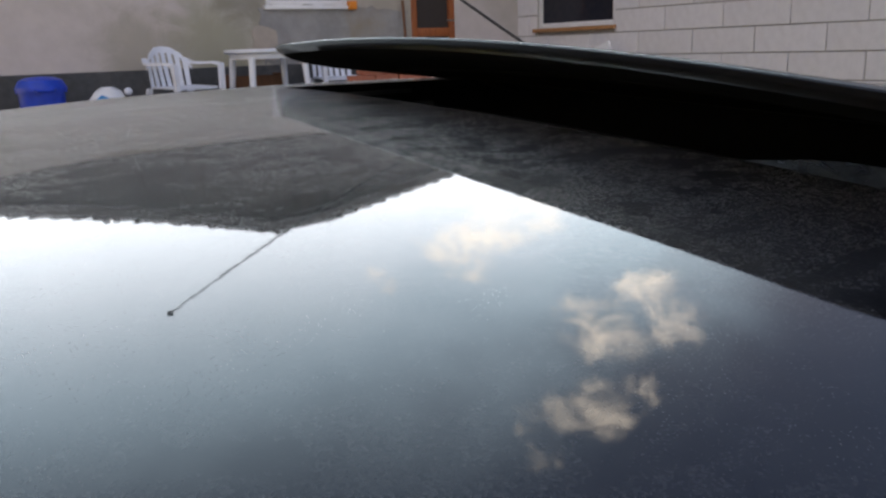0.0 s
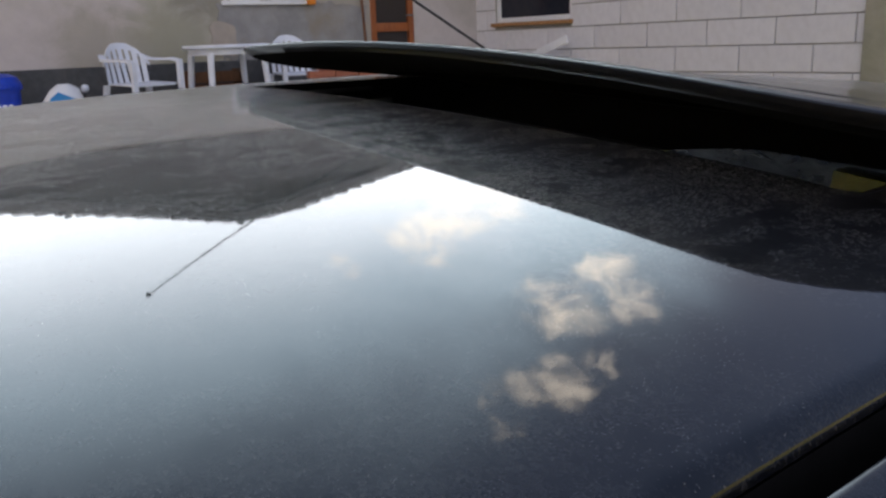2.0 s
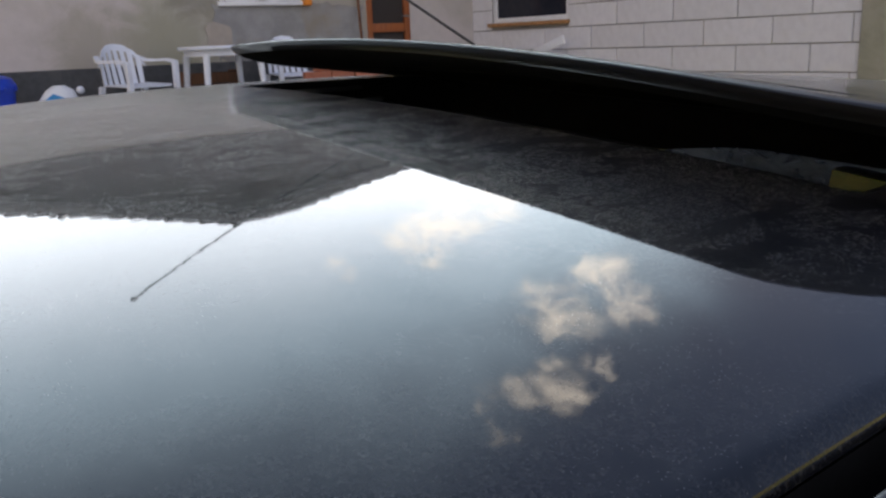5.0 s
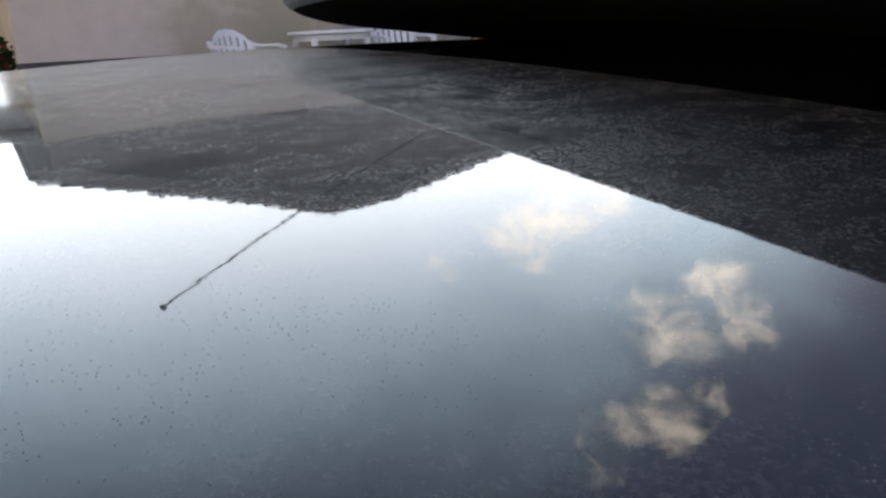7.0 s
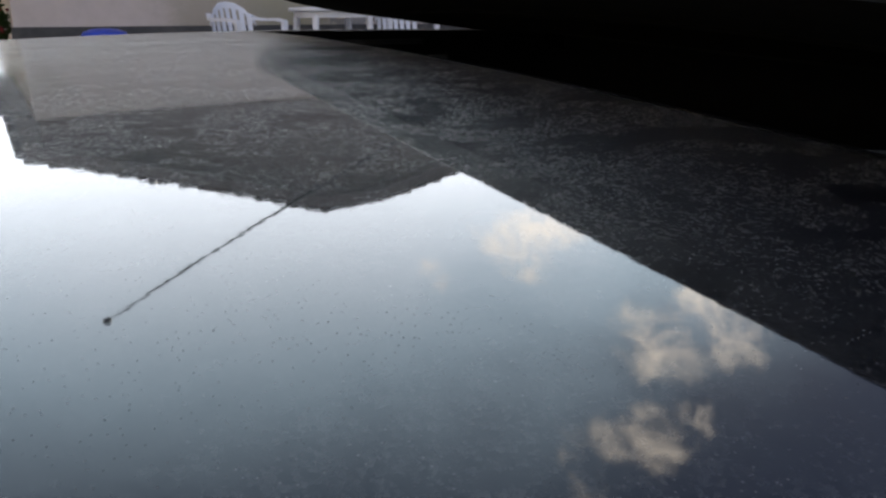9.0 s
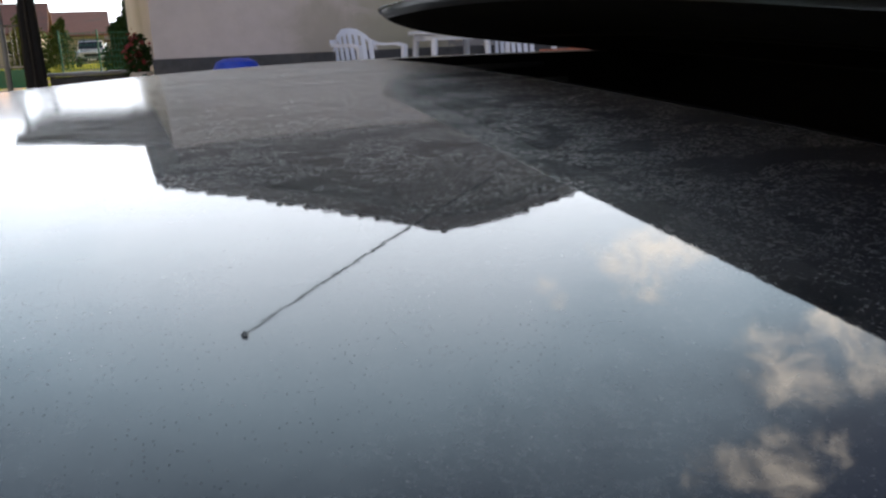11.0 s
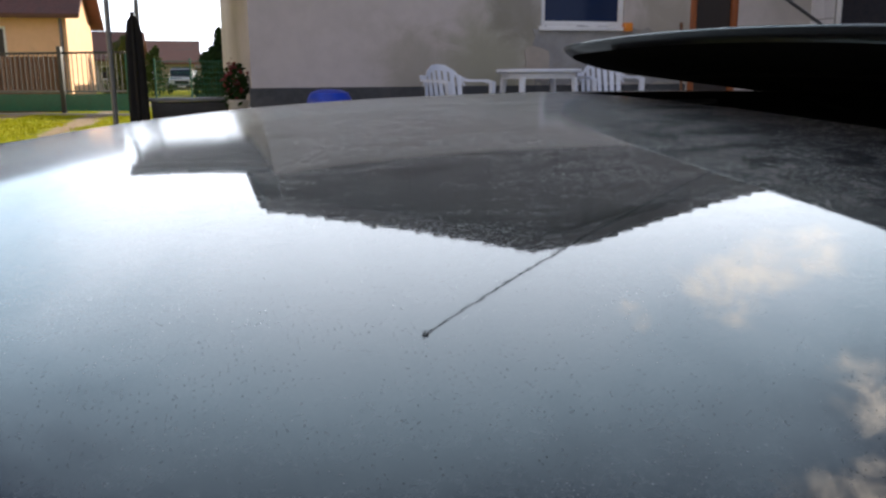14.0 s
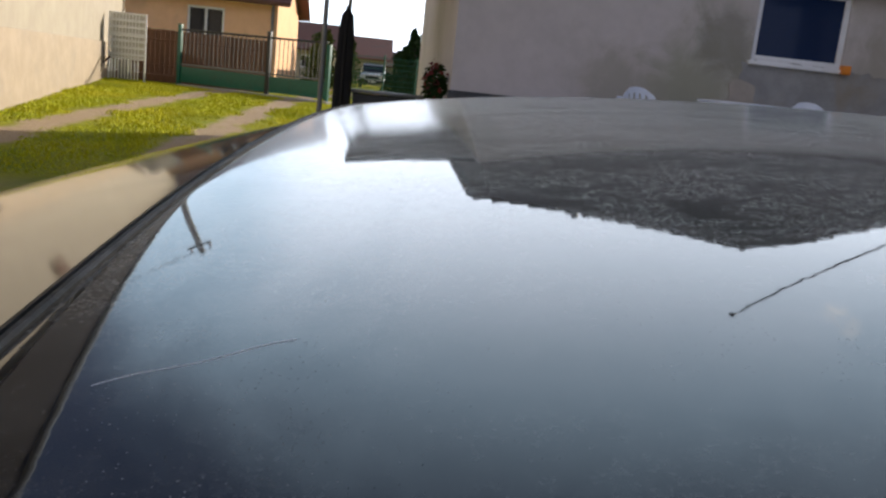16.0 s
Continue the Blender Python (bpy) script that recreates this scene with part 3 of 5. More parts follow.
def block_roof():
    roof = thing("side_roof", (9.0, 2.0, 3.4), "unseen tiled roof over the block wing, its ridge set to shade the car", "roof", kind="structure")
    # Out of view; ridge height is chosen to keep the sun off the car.
    prof = [(6.42, 3.42), (11.6, 6.48), (17.5, 3.42), (17.5, 3.30), (11.6, 6.33), (6.42, 3.30)]
    hip = [(6.42, 3.42), (11.6, 3.42), (17.5, 3.42), (17.5, 3.30), (11.6, 3.30), (6.42, 3.30)]
    wpart("roof_deck", loft([[(x, 2.30, z) for x, z in hip], [(x, 7.84, z) for x, z in prof]]), TILE, roof, smooth=False)
    prof = [(6.86, 3.70), (11.6, 6.48), (17.5, 3.42), (17.5, 3.30), (11.6, 6.33), (6.86, 3.55)]
    wpart("roof_deck", wedge(prof, 1, 7.86, 16.5), TILE, roof, smooth=False)
    wpart("gutter", tube([(6.36, 2.30, 3.36), (6.36, 7.80, 3.36)], 0.06, 10), GREYSTEEL, roof)


block_roof()


def window(name, axis, hole, at, pane_mat, label, sill_mat, sill_label, bars=1):
    """A framed window set into a hole; axis as for walls."""
    lo, hi, z0, z1 = hole
    mid = (lo + hi) / 2
    place = (mid, at, z0) if axis == "y" else (at, mid, z0)
    w = thing(name, place, label, "window", kind="structure")

    def b(a0, a1, d0, d1, c0, c1, bev=0.004):
        return box((a0, at + d0, c0), (a1, at + d1, c1), bev) if axis == "y" else box((at + d0, a0, c0), (at + d1, a1, c1), bev)

    f = 0.055
    wpart("window_frame", b(lo, lo + f, 0.03, 0.10, z0, z1), WHITEPVC, w)
    wpart("window_frame", b(hi - f, hi, 0.03, 0.10, z0, z1), WHITEPVC, w)
    wpart("window_frame", b(lo + f, hi - f, 0.03, 0.10, z0, z0 + f), WHITEPVC, w)
    wpart("window_frame", b(lo + f, hi - f, 0.03, 0.10, z1 - f, z1), WHITEPVC, w)
    cuts = [lo + f + (hi - lo - 2 * f) * i / bars for i in range(bars + 1)]
    for a, c in zip(cuts, cuts[1:]):
        wpart("pane", b(a, c, 0.055, 0.067, z0 + f, z1 - f, 0), pane_mat, w)
    for c in cuts[1:-1]:
        wpart("mullion", b(c - 0.03, c + 0.03, 0.025, 0.09, z0 + f, z1 - f), WHITEPVC, w)
    wpart("window_sill", b(lo - 0.03, hi + 0.03, -0.05, 0.05, z0 - 0.045, z0 - 0.003), sill_mat, w, sill_label)
    # Near-black sheet paints the shade of the unlit room behind the panes.
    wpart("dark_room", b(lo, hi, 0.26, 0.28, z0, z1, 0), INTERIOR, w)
    return w


win = window("window_1", "y", WIN1, WY, BLUEPANE, "white framed window with a sky reflection tinted into its blue pane", WHITEPVC, "white sill")
wpart("shutter_box", box((3.47, WY - 0.03, 2.685), (4.50, WY + 0.1, 2.82), 0.01), WHITEPVC, win)
win = window("window_2", "x", WIN2, WX, PANE, "white framed window with a raw wooden sill board", SILLWOOD, "raw orange-brown wooden sill", 1)
tagged(part("window_sill_clip", box((4.43, WY - 0.09, 1.905), (4.52, WY - 0.01, 1.995), 0.012), ORANGE), "small orange plastic block on the window sill", "sill block")
bm = bmesh.new()
for i in range(9):
    add_box(bm, (4.33 + 0.1 * i, WY - 0.16, 2.70 - 0.02 * (i % 2)), (4.42 + 0.1 * i, WY - 0.04, 2.745), 0.008)
tagged(part("awning_fringe", bm, CREAM), "pale scalloped edge of a small awning over the window", "awning")


def house_door():
    lo, hi, z0, z1 = DOOR1
    d = thing("door_1", ((lo + hi) / 2, WY, z0), "closed orange-brown wooden door with dark mesh panels", "door", kind="structure")
    for a, b in ((lo, lo + 0.075), (hi - 0.075, hi)):
        wpart("stile", box((a, WY - 0.01, z0), (b, WY + 0.08, z1), 0.006), ORANGEWOOD, d)
    for c0, c1 in ((z0, z0 + 0.16), (1.60, 1.70), (z1 - 0.09, z1)):
        wpart("rail", box((lo + 0.076, WY, c0), (hi - 0.076, WY + 0.07, c1), 0.006), ORANGEWOOD, d)
    for c0, c1 in ((z0 + 0.16, 1.60), (1.70, z1 - 0.09)):
        wpart("mesh_panel", box((lo + 0.075, WY + 0.03, c0), (hi - 0.075, WY + 0.045, c1)), surface("dark_mesh", (0.035, 0.028, 0.026), 0.7, grain=150, bump=0.5), d)
    wpart("door_handle", tube([(hi - 0.04, WY - 0.05, 1.78), (hi - 0.14, WY - 0.055, 1.78)], 0.011, 8), GREYSTEEL, d, "steel lever handle")


house_door()

# ---- terrace ----
TZ = 0.775
tagged(part("floor_terrace", box((0.60, 6.35, 0), (6.81, WY - 0.04, TZ), 0.015), CONCRETE), "raised concrete terrace along the house", "terrace", kind="structure")


# ---- monobloc chair ----
def chair_proto():
    c = thing("plastic_chair", (0, 0, 0), "white moulded plastic garden chair with a slatted back", "chair", "chairs on the terrace")
    # seat: a dished sheet with thickness
    loops = []
    for z in (0.415, 0.43):
        loops.append([(x * (1 + 0.08 * (y < 0)), y, z + 0.018 * (abs(x) / 0.23) ** 2 - 0.012 * (y < -0.1)) for x, y in rounded(-0.225, 0.225, -0.23, 0.21, 0.06, 4)])
    part("seat", loft(loops), WHITEPLASTIC, c)
    for sx in (-1, 1):
        part("leg", loft([[(sx * (0.245 + a) + u, -0.235 - 0.02 + v, z) for u, v in ((-0.022, -0.022), (0.022, -0.022), (0.022, 0.022), (-0.022, 0.022))] for a, z in ((0.02, 0.0), (0.0, 0.43), (0.005, 0.64))]), WHITEPLASTIC, c)
        part("leg", loft([[(sx * (0.225 + a) + u, b + v, z) for u, v in ((-0.022, -0.022), (0.022, -0.022), (0.022, 0.022), (-0.022, 0.022))] for a, b, z in ((0.02, 0.30, 0.0), (0.0, 0.215, 0.43))]), WHITEPLASTIC, c)
        pts = [(sx * 0.25, -0.26, 0.635), (sx * 0.262, -0.12, 0.655), (sx * 0.262, 0.06, 0.652), (sx * 0.245, 0.20, 0.66), (sx * 0.205, 0.285, 0.70)]
        bm = bmesh.new()
        rings = []
        for p in pts:
            rings.append([bm.verts.new((p[0] + u, p[1], p[2] + w)) for u, w in ((-0.03, -0.012), (0.03, -0.012), (0.026, 0.012), (-0.026, 0.012))])
        for a, b in zip(rings, rings[1:]):
            for k in range(4):
                bm.faces.new((a[k], a[(k + 1) % 4], b[(k + 1) % 4], b[k]))
        bm.faces.new(rings[0]), bm.faces.new(rings[-1])
        bmesh.ops.recalc_face_normals(bm, faces=bm.faces)
        part("armrest", bm, WHITEPLASTIC, c)
    # curved back: slats between a lower rail and a rounded top rail
    def back(u, z):
        y = 0.215 + 0.25 * (z - 0.43) - 0.10 * (u / 0.24) ** 2 * (0.3 + 0.7 * (z - 0.43) / 0.4)
        return u, y, z
    def slab(u0, u1, zs, tops=None):
        loops = []
        n = 7
        us = [u0 + (u1 - u0) * i / (n - 1) for i in range(n)]
        bm = bmesh.new()
        g = {}
        for s in (0, 1):
            for i, u in enumerate(us):
                for j, z in enumerate(zs):
                    zz = z - (0.21 * abs(u / 0.25) ** 2.6 * ((z - 0.43) / 0.4) if tops else 0)
                    x, y, q = back(u, zz)
                    g[s, i, j] = bm.verts.new((x, y + 0.012 * s, q))
        for i in range(n - 1):
            for j in range(len(zs) - 1):
                bm.faces.new((g[0, i, j], g[0, i + 1, j], g[0, i + 1, j + 1], g[0, i, j + 1]))
                bm.faces.new((g[1, i, j], g[1, i, j + 1], g[1, i + 1, j + 1], g[1, i + 1, j]))
        bmesh.ops.bridge_loops(bm, edges=[e for e in bm.edges if e.is_boundary])
        bmesh.ops.recalc_face_normals(bm, faces=bm.faces)
        return bm
    part("top_rail", slab(-0.245, 0.245, [0.76, 0.79, 0.82], True), WHITEPLASTIC, c)
    for i in range(7):
        u = -0.195 + 0.065 * i
        drop = 0.21 * abs(u / 0.25) ** 2.6 * 0.8
        part("slat", slab(u - 0.02, u + 0.02, [0.43, 0.52, 0.62, 0.70, 0.775 - drop]), WHITEPLASTIC, c)
    return c


chair = chair_proto()
chair.matrix_world = pose(2.36, 7.60, TZ, 0, 0, 17) @ Matrix.Diagonal((0.98, 0.98, 0.965, 1))
copy_thing(chair, pose(3.98, 7.66, TZ, 0, 0, -6) @ Matrix.Scale(1.035, 4, (0, 0, 1)))


def garden_table():
    t = thing("garden_table", (3.18, 7.56, TZ), "white plastic garden table with splayed round legs", "table")
    out = rounded(-0.37, 0.37, -0.37, 0.37, 0.24, 8)
    part("tabletop", loft([[(x * 0.97, y * 0.97, 0.700) for x, y in out], [(x, y, 0.708) for x, y in out], [(x, y, 0.728) for x, y in out], [(x * 0.975, y * 0.975, 0.736) for x, y in out]]), WHITEPLASTIC, t)
    part("apron", loft([[(x * 0.86, y * 0.86, 0.645) for x, y in out], [(x * 0.88, y * 0.88, 0.699) for x, y in out]]), WHITEPLASTIC, t)
    for sx in (-1, 1):
        for sy in (-1, 1):
            part("leg", rod((sx * 0.30, sy * 0.29, 0), (sx * 0.26, sy * 0.25, 0.66), 0.024, 0.032, 12), WHITEPLASTIC, t)


garden_table()


# ---- clutter on the terrace ----
def waste_bin(x, y):
    b = thing("waste_bin", (x, y, TZ), "bright blue plastic bin with a domed lid", "bin")
    prof = ((0.0, 0.148), (0.02, 0.156), (0.40, 0.184), (0.43, 0.184))
    part("body", loft([[(r * c, r * s, z) for c, s in ((math.cos(a), math.sin(a)) for a in [k * math.tau / 20 for k in range(20)])] for z, r in prof]), BLUEPLASTIC, b)
    prof = ((0.43, 0.202), (0.47, 0.205), (0.49, 0.198), (0.535, 0.172), (0.56, 0.11), (0.566, 0.04))
    part("lid", loft([[(r * math.cos(k * math.tau / 20), r * math.sin(k * math.tau / 20), z) for k in range(20)] for z, r in prof]), BLUEPLASTIC, b)
    for i in range(4):
        part("label_bar", box((-0.085 + 0.045 * i, -0.182, 0.27), (-0.055 + 0.045 * i, -0.160, 0.315), 0.002), WHITEPLASTIC, b, "white lettering bar")
    part("handle", tube([(-0.08, -0.185, 0.46), (-0.065, -0.222, 0.45), (0.065, -0.222, 0.45), (0.08, -0.185, 0.46)], 0.011, 8), BLUEPLASTIC, b)


waste_bin(1.17, 7.65)


def sack(x, y):
    s = thing("paper_sack", (x, y, TZ), "white paper sack with a blue print slumped on the terrace", "sack")
    random.seed(9)
    loops = []
    for z, r in ((0, 0.15), (0.06, 0.18), (0.2, 0.17), (0.32, 0.14), (0.42, 0.09), (0.46, 0.03)):
        loops.append([((r + random.uniform(-0.015, 0.015)) * 1.25 * math.cos(k * math.tau / 14) + 0.15 * z, (r + random.uniform(-0.015, 0.015)) * math.sin(k * math.tau / 14), z) for k in range(14)])
    part("bag", loft(loops), WHITEPVC, s)
    part("print", loft([[(x0 + 0.02 * z, -0.190 + 0.12 * max(0, z - 0.2), z) for x0, z in ((-0.10, 0.26), (0.08, 0.24), (0.10, 0.34), (-0.02, 0.40), (-0.09, 0.35))],
                       [(x0 + 0.02 * z, -0.165 + 0.12 * max(0, z - 0.2), z) for x0, z in ((-0.10, 0.26), (0.08, 0.24), (0.10, 0.34), (-0.02, 0.40), (-0.09, 0.35))]]), surface("sky_blue_print", (0.03, 0.27, 0.62), 0.5, bump=0.1), s)


sack(1.58, 7.42)
g = thing("garden_light", (1.90, 7.75, TZ), "small white ball garden light on a thin stake", "garden light")
part("stake", rod((0, 0, 0), (0.0, 0, 0.37), 0.011, 0.009, 8), DARKSTEEL, g)
bm = bmesh.new()
bmesh.ops.create_uvsphere(bm, u_segments=14, v_segments=10, radius=0.036, matrix=Matrix.Translation((0, 0, 0.40)))
part("globe", bm, WHITEPLASTIC, g)


def brick_pile():
    random.seed(3)
    for i, (x, y, z, rz) in enumerate(((4.02, 7.0, 0.0, 6), (4.55, 7.0, 0.0, -4), (4.05, 7.02, 0.2, 3), (4.52, 7.02, 0.2, 8))):
        tagged(part("hollow_block", box((-0.24, -0.12, 0), (0.24, 0.12, 0.195), 0.008), CONCRETE), "grey concrete building block in a stack", "building block", "stacked blocks").matrix_world = pose(x, y, TZ + z, 0, 0, rz)
    spots = [(3.86 + 0.27 * i, 6.98 + 0.03 * (i % 2), 0.396, random.uniform(-25, 25)) for i in range(4)] + [(3.98 + 0.3 * i, 7.0, 0.464, random.uniform(-40, 40)) for i in range(2)] + [(4.72, 6.95, 0.396, 30)]
    for x, y, z, rz in spots:
        b = tagged(part("brick", box((-0.125, -0.06, 0), (0.125, 0.06, 0.065), 0.006), BRICKRED), "red fired clay brick lying on a block stack", "brick", "loose bricks")
        b.matrix_world = pose(x, y, TZ + z, 0, 0, rz)


brick_pile()
for i, (x, w, h, mat, lab) in enumerate(((2.86, 0.20, 0.20, WHITEPLASTIC, "white plastic canister under the table"), (3.10, 0.16, 0.17, BLUEPLASTIC, "blue plastic can under the table"), (3.34, 0.22, 0.19, WHITEPVC, "white bucket under the table"), (3.55, 0.18, 0.16, CARDBOARD, "small cardboard box under the table"))):
    o = thing("container", (x, 7.75, TZ), lab, "container", "things under the table")
    r = rounded(-w / 2, w / 2, -0.09, 0.09, 0.03, 3)
    part("body", loft([[(a * 0.95, b * 0.95, 0) for a, b in r], [(a, b, 0.02) for a, b in r], [(a, b, h) for a, b in r], [(a * 0.8, b * 0.8, h + 0.02) for a, b in r]]), mat, o)
    part("cap", rod((0, 0, h + 0.02), (0, 0, h + 0.06), 0.03, 0.026, 10), WHITEPLASTIC, o)
o = thing("storage_box", (3.2, 8.0, TZ), "old wooden crate against the plinth", "crate")
for k in range(4):
    part("slat", box((-0.28, -0.13, 0.02 + 0.12 * k), (0.28, -0.115, 0.12 + 0.12 * k), 0.004), BROWNWOOD, o)
    part("slat", box((-0.28, 0.115, 0.02 + 0.12 * k), (0.28, 0.13, 0.12 + 0.12 * k), 0.004), BROWNWOOD, o)
for sx in (-0.27, 0.25):
    part("corner_post", box((sx, -0.114, 0), (sx + 0.02, 0.114, 0.5), 0.003), BROWNWOOD, o)
tagged(part("leaning_batten", rod((4.98, 7.9, TZ), (5.12, 8.225, 2.0), 0.018, 0.018, 6), BROWNWOOD), "thin dark batten leaning against the stained wall", "batten")
tagged(part("leaning_board", box((-0.35, -0.015, 0), (0.35, 0.015, 0.09), 0.004, pose(6.62, 6.78, 1.29, 0, 18, 90)), WHITEPVC), "white board end propped against the block wall", "board")
tagged(part("board_stand", box((6.50, 6.44, 0.0), (6.78, 7.10, 1.17), 0.01), PLASTERGREY), "grey rendered ledge at the foot of the block wall", "ledge")


# ---- passage beside the house: canopy, posts, gate, planter ----
def canopy():
    c = thing("canopy", (-0.35, 10.5, 0), "flat dark canopy on thin steel posts beside the house", "canopy")
    wpart("roof_sheet", wedge([(-0.91, 2.89), (0.505, 3.27), (0.505, 3.33), (-0.91, 2.95)], 1, 8.62, 12.3), DARKSTEEL, c, smooth=False)
    for i in range(6):
        wpart("beam", wedge([(-0.89, 2.79), (0.50, 3.16), (0.50, 3.266), (-0.89, 2.893)], 1, 8.75 + 0.66 * i, 8.83 + 0.66 * i), DARKWOOD, c, smooth=False)
    for x, y in ((-0.82, 9.4), (-0.68, 12.1)):
        wpart("post", rod((x, y, 0.0), (x, y, 2.82), 0.027, 0.027, 12), GREYSTEEL, c)
        wpart("post_foot", box((x - 0.07, y - 0.07, 0.05), (x + 0.07, y + 0.07, ground_z(x, y) + 0.02), 0.004), GREYSTEEL, c)


canopy()


def parasol():
    p = thing("closed_parasol", (-0.60, 9.8, ground_z(0, 9.8)), "closed black parasol tied up beneath the canopy", "parasol")
    random.seed(21)
    loops = []
    for z, r in ((0.15, 0.08), (0.3, 0.092), (0.8, 0.09), (1.3, 0.082), (1.75, 0.074), (1.93, 0.055), (1.99, 0.02)):
        loops.append([(r * (1 + 0.22 * math.cos(8 * k * math.tau / 32)) * math.cos(k * math.tau / 32), r * (1 + 0.22 * math.cos(8 * k * math.tau / 32)) * math.sin(k * math.tau / 32), z) for k in range(32)])
    part("canopy_cloth", loft(loops), BLACKCLOTH, p)
    part("pole", rod((0, 0, 0.0), (0, 0, 2.03), 0.02, 0.02, 10), DARKSTEEL, p)
    part("base", rod((0, 0, 0), (0, 0, 0.09), 0.24, 0.2, 24), CONCRETE, p)
    for k, x in enumerate((-0.045, 0.04)):
        part("cord", tube([(x * 0.4, 0, 1.95), (x, 0, 2.4), (x * 1.3, 0.0, 2.89)], 0.005, 6), DARKSTEEL, p)


parasol()


def black_gate():
    g = thing("low_gate", (-0.05, 9.9, 0.1), "low black boarded gate with a pale top rail", "gate")
    for i in range(6):
        wpart("board", box((-0.46, 9.88, 0.16 + 0.17 * i), (0.49, 9.91, 0.32 + 0.17 * i), 0.006), DARKSTEEL, g)
    for x in (-0.48, 0.44):
        wpart("gate_post", box((x, 9.915, 0.10), (x + 0.06, 9.97, 1.20), 0.005), DARKSTEEL, g)
    wpart("backing_sheet", box((-0.455, 9.9105, 0.14), (0.435, 9.9145, 1.19)), DARKSTEEL, g)
    wpart("top_rail", box((-0.50, 9.865, 1.195), (0.51, 9.975, 1.235), 0.008), GREYSTEEL, g, "pale grey top rail")


black_gate()


def leaf_cloud(center, radii, count, size, seed, flat=0.0):
    rng = np.random.default_rng(seed)
    d = rng.normal(size=(count, 3))
    d /= np.linalg.norm(d, axis=1, keepdims=True)
    lump = 1 + 0.22 * np.sin(5 * d[:, 0] + seed) * np.cos(4 * d[:, 2] + 2 * seed) + 0.15 * np.sin(9 * d[:, 1] + seed)
    r = (0.55 + 0.5 * rng.random(count) ** 0.6) * lump
    p = np.array(center) + d * r[:, None] * np.array(radii)
    a = rng.normal(size=(count, 3))
    a /= np.linalg.norm(a, axis=1, keepdims=True)
    b = np.cross(a, rng.normal(size=(count, 3)))
    b /= np.linalg.norm(b, axis=1, keepdims=True)
    s = size * (0.6 + 0.8 * rng.random(count))[:, None]
    v = np.stack([p - a * s, p + b * s * 0.5, p + a * s, p - b * s * 0.5], 1).reshape(-1, 3)
    return v, np.arange(4 * count).reshape(-1, 4)


def leaves(name, blobs, mat, parent):
    vs, fs, k = [], [], 0
    for args in blobs:
        v, f = leaf_cloud(*args)
        vs.append(v), fs.append(f + k)
        k += len(v)
    v = np.concatenate(vs)
    o = np.array(parent.matrix_world.translation)
    me = bpy.data.meshes.new(name)
    me.from_pydata((v - o).tolist(), [], np.concatenate(fs).tolist())
    me.materials.append(mat)
    ob = new(name, me)
    ob.parent = parent
    return ob


def planter():
    p = thing("wall_planter", (0.40, 8.62, 1.02), "white pot of dark red flowers on the house corner", "planter")
    wpart("pot", loft([[(0.40 + r * math.cos(k * math.tau / 16), 8.62 + r * math.sin(k * math.tau / 16), z) for k in range(16)] for z, r in ((1.02, 0.07), (1.2, 0.10), (1.22, 0.11), (1.235, 0.105))]), TERRACOTTA, p)
    wpart("bracket", box((0.46, 8.58, 0.98), (0.518, 8.66, 1.015), 0.004), DARKSTEEL, p)
    leaves("foliage", [((0.38, 8.62, 1.36), (0.12, 0.12, 0.20), 500, 0.035, 3)], LEAF, p)
    leaves("blossom", [((0.38, 8.60, 1.42), (0.12, 0.12, 0.18), 120, 0.028, 8)], FLOWER, p)


planter()


# ---- boundary: gate, fences, white gate, neighbour's wall ----
def fence_y(x):
    return 23.4 - 0.5 * x


def street_gate():
    g = thing("street_gate", (-3.2, fence_y(-3.2), 0.5), "long green steel gate with thin bars and a solid lower panel", "gate")
    ang = math.degrees(math.atan2(-0.5, 1))

    def along(x0, x1, z0, z1, t, mat, name, bev=0.006, off=0.0):
        a = Vector((x0, fence_y(x0) + off, 0))
        L = (x1 - x0) * math.hypot(1, 0.5)
        wpart(name, box((0, -t / 2, z0), (L, t / 2, z1), bev, pose(a.x, a.y, 0, 0, 0, ang)), mat, g)

    for x in (-6.30, -3.45):
        along(x - 0.05, x + 0.05, 0.40, 2.32, 0.11, GREENPAINT if x < -4 else DARKSTEEL, "gate_post")
    along(-1.72, -1.62, 0.40, 2.1, 0.11, GREENPAINT, "gate_post")
    for x0, x1 in ((-6.24, -3.51), (-3.39, -1.73)):
        along(x0, x1, 0.60, 1.06, 0.03, GREENPAINT, "lower_panel")
        along(x0, x1, 2.12, 2.18, 0.045, DARKSTEEL, "top_rail")
        along(x0, x1, 1.10, 1.15, 0.045, GREYSTEEL, "mid_rail")
        n = int((x1 - x0) / 0.125)
        for i in range(1, n):
            x = x0 + (x1 - x0) * i / n
            along(x - 0.008, x + 0.008, 1.15, 2.12, 0.018, DARKSTEEL, "bar", 0)
    tagged(part("kerb_gate", box((0, -0.15, 0.42), (5.2, 0.15, 0.545), 0.01, pose(-6.2, fence_y(-6.2) - 0.2, 0, 0, 0, ang)), CONCRETE), "pale concrete sill under the gate", "kerb", kind="structure")


street_gate()


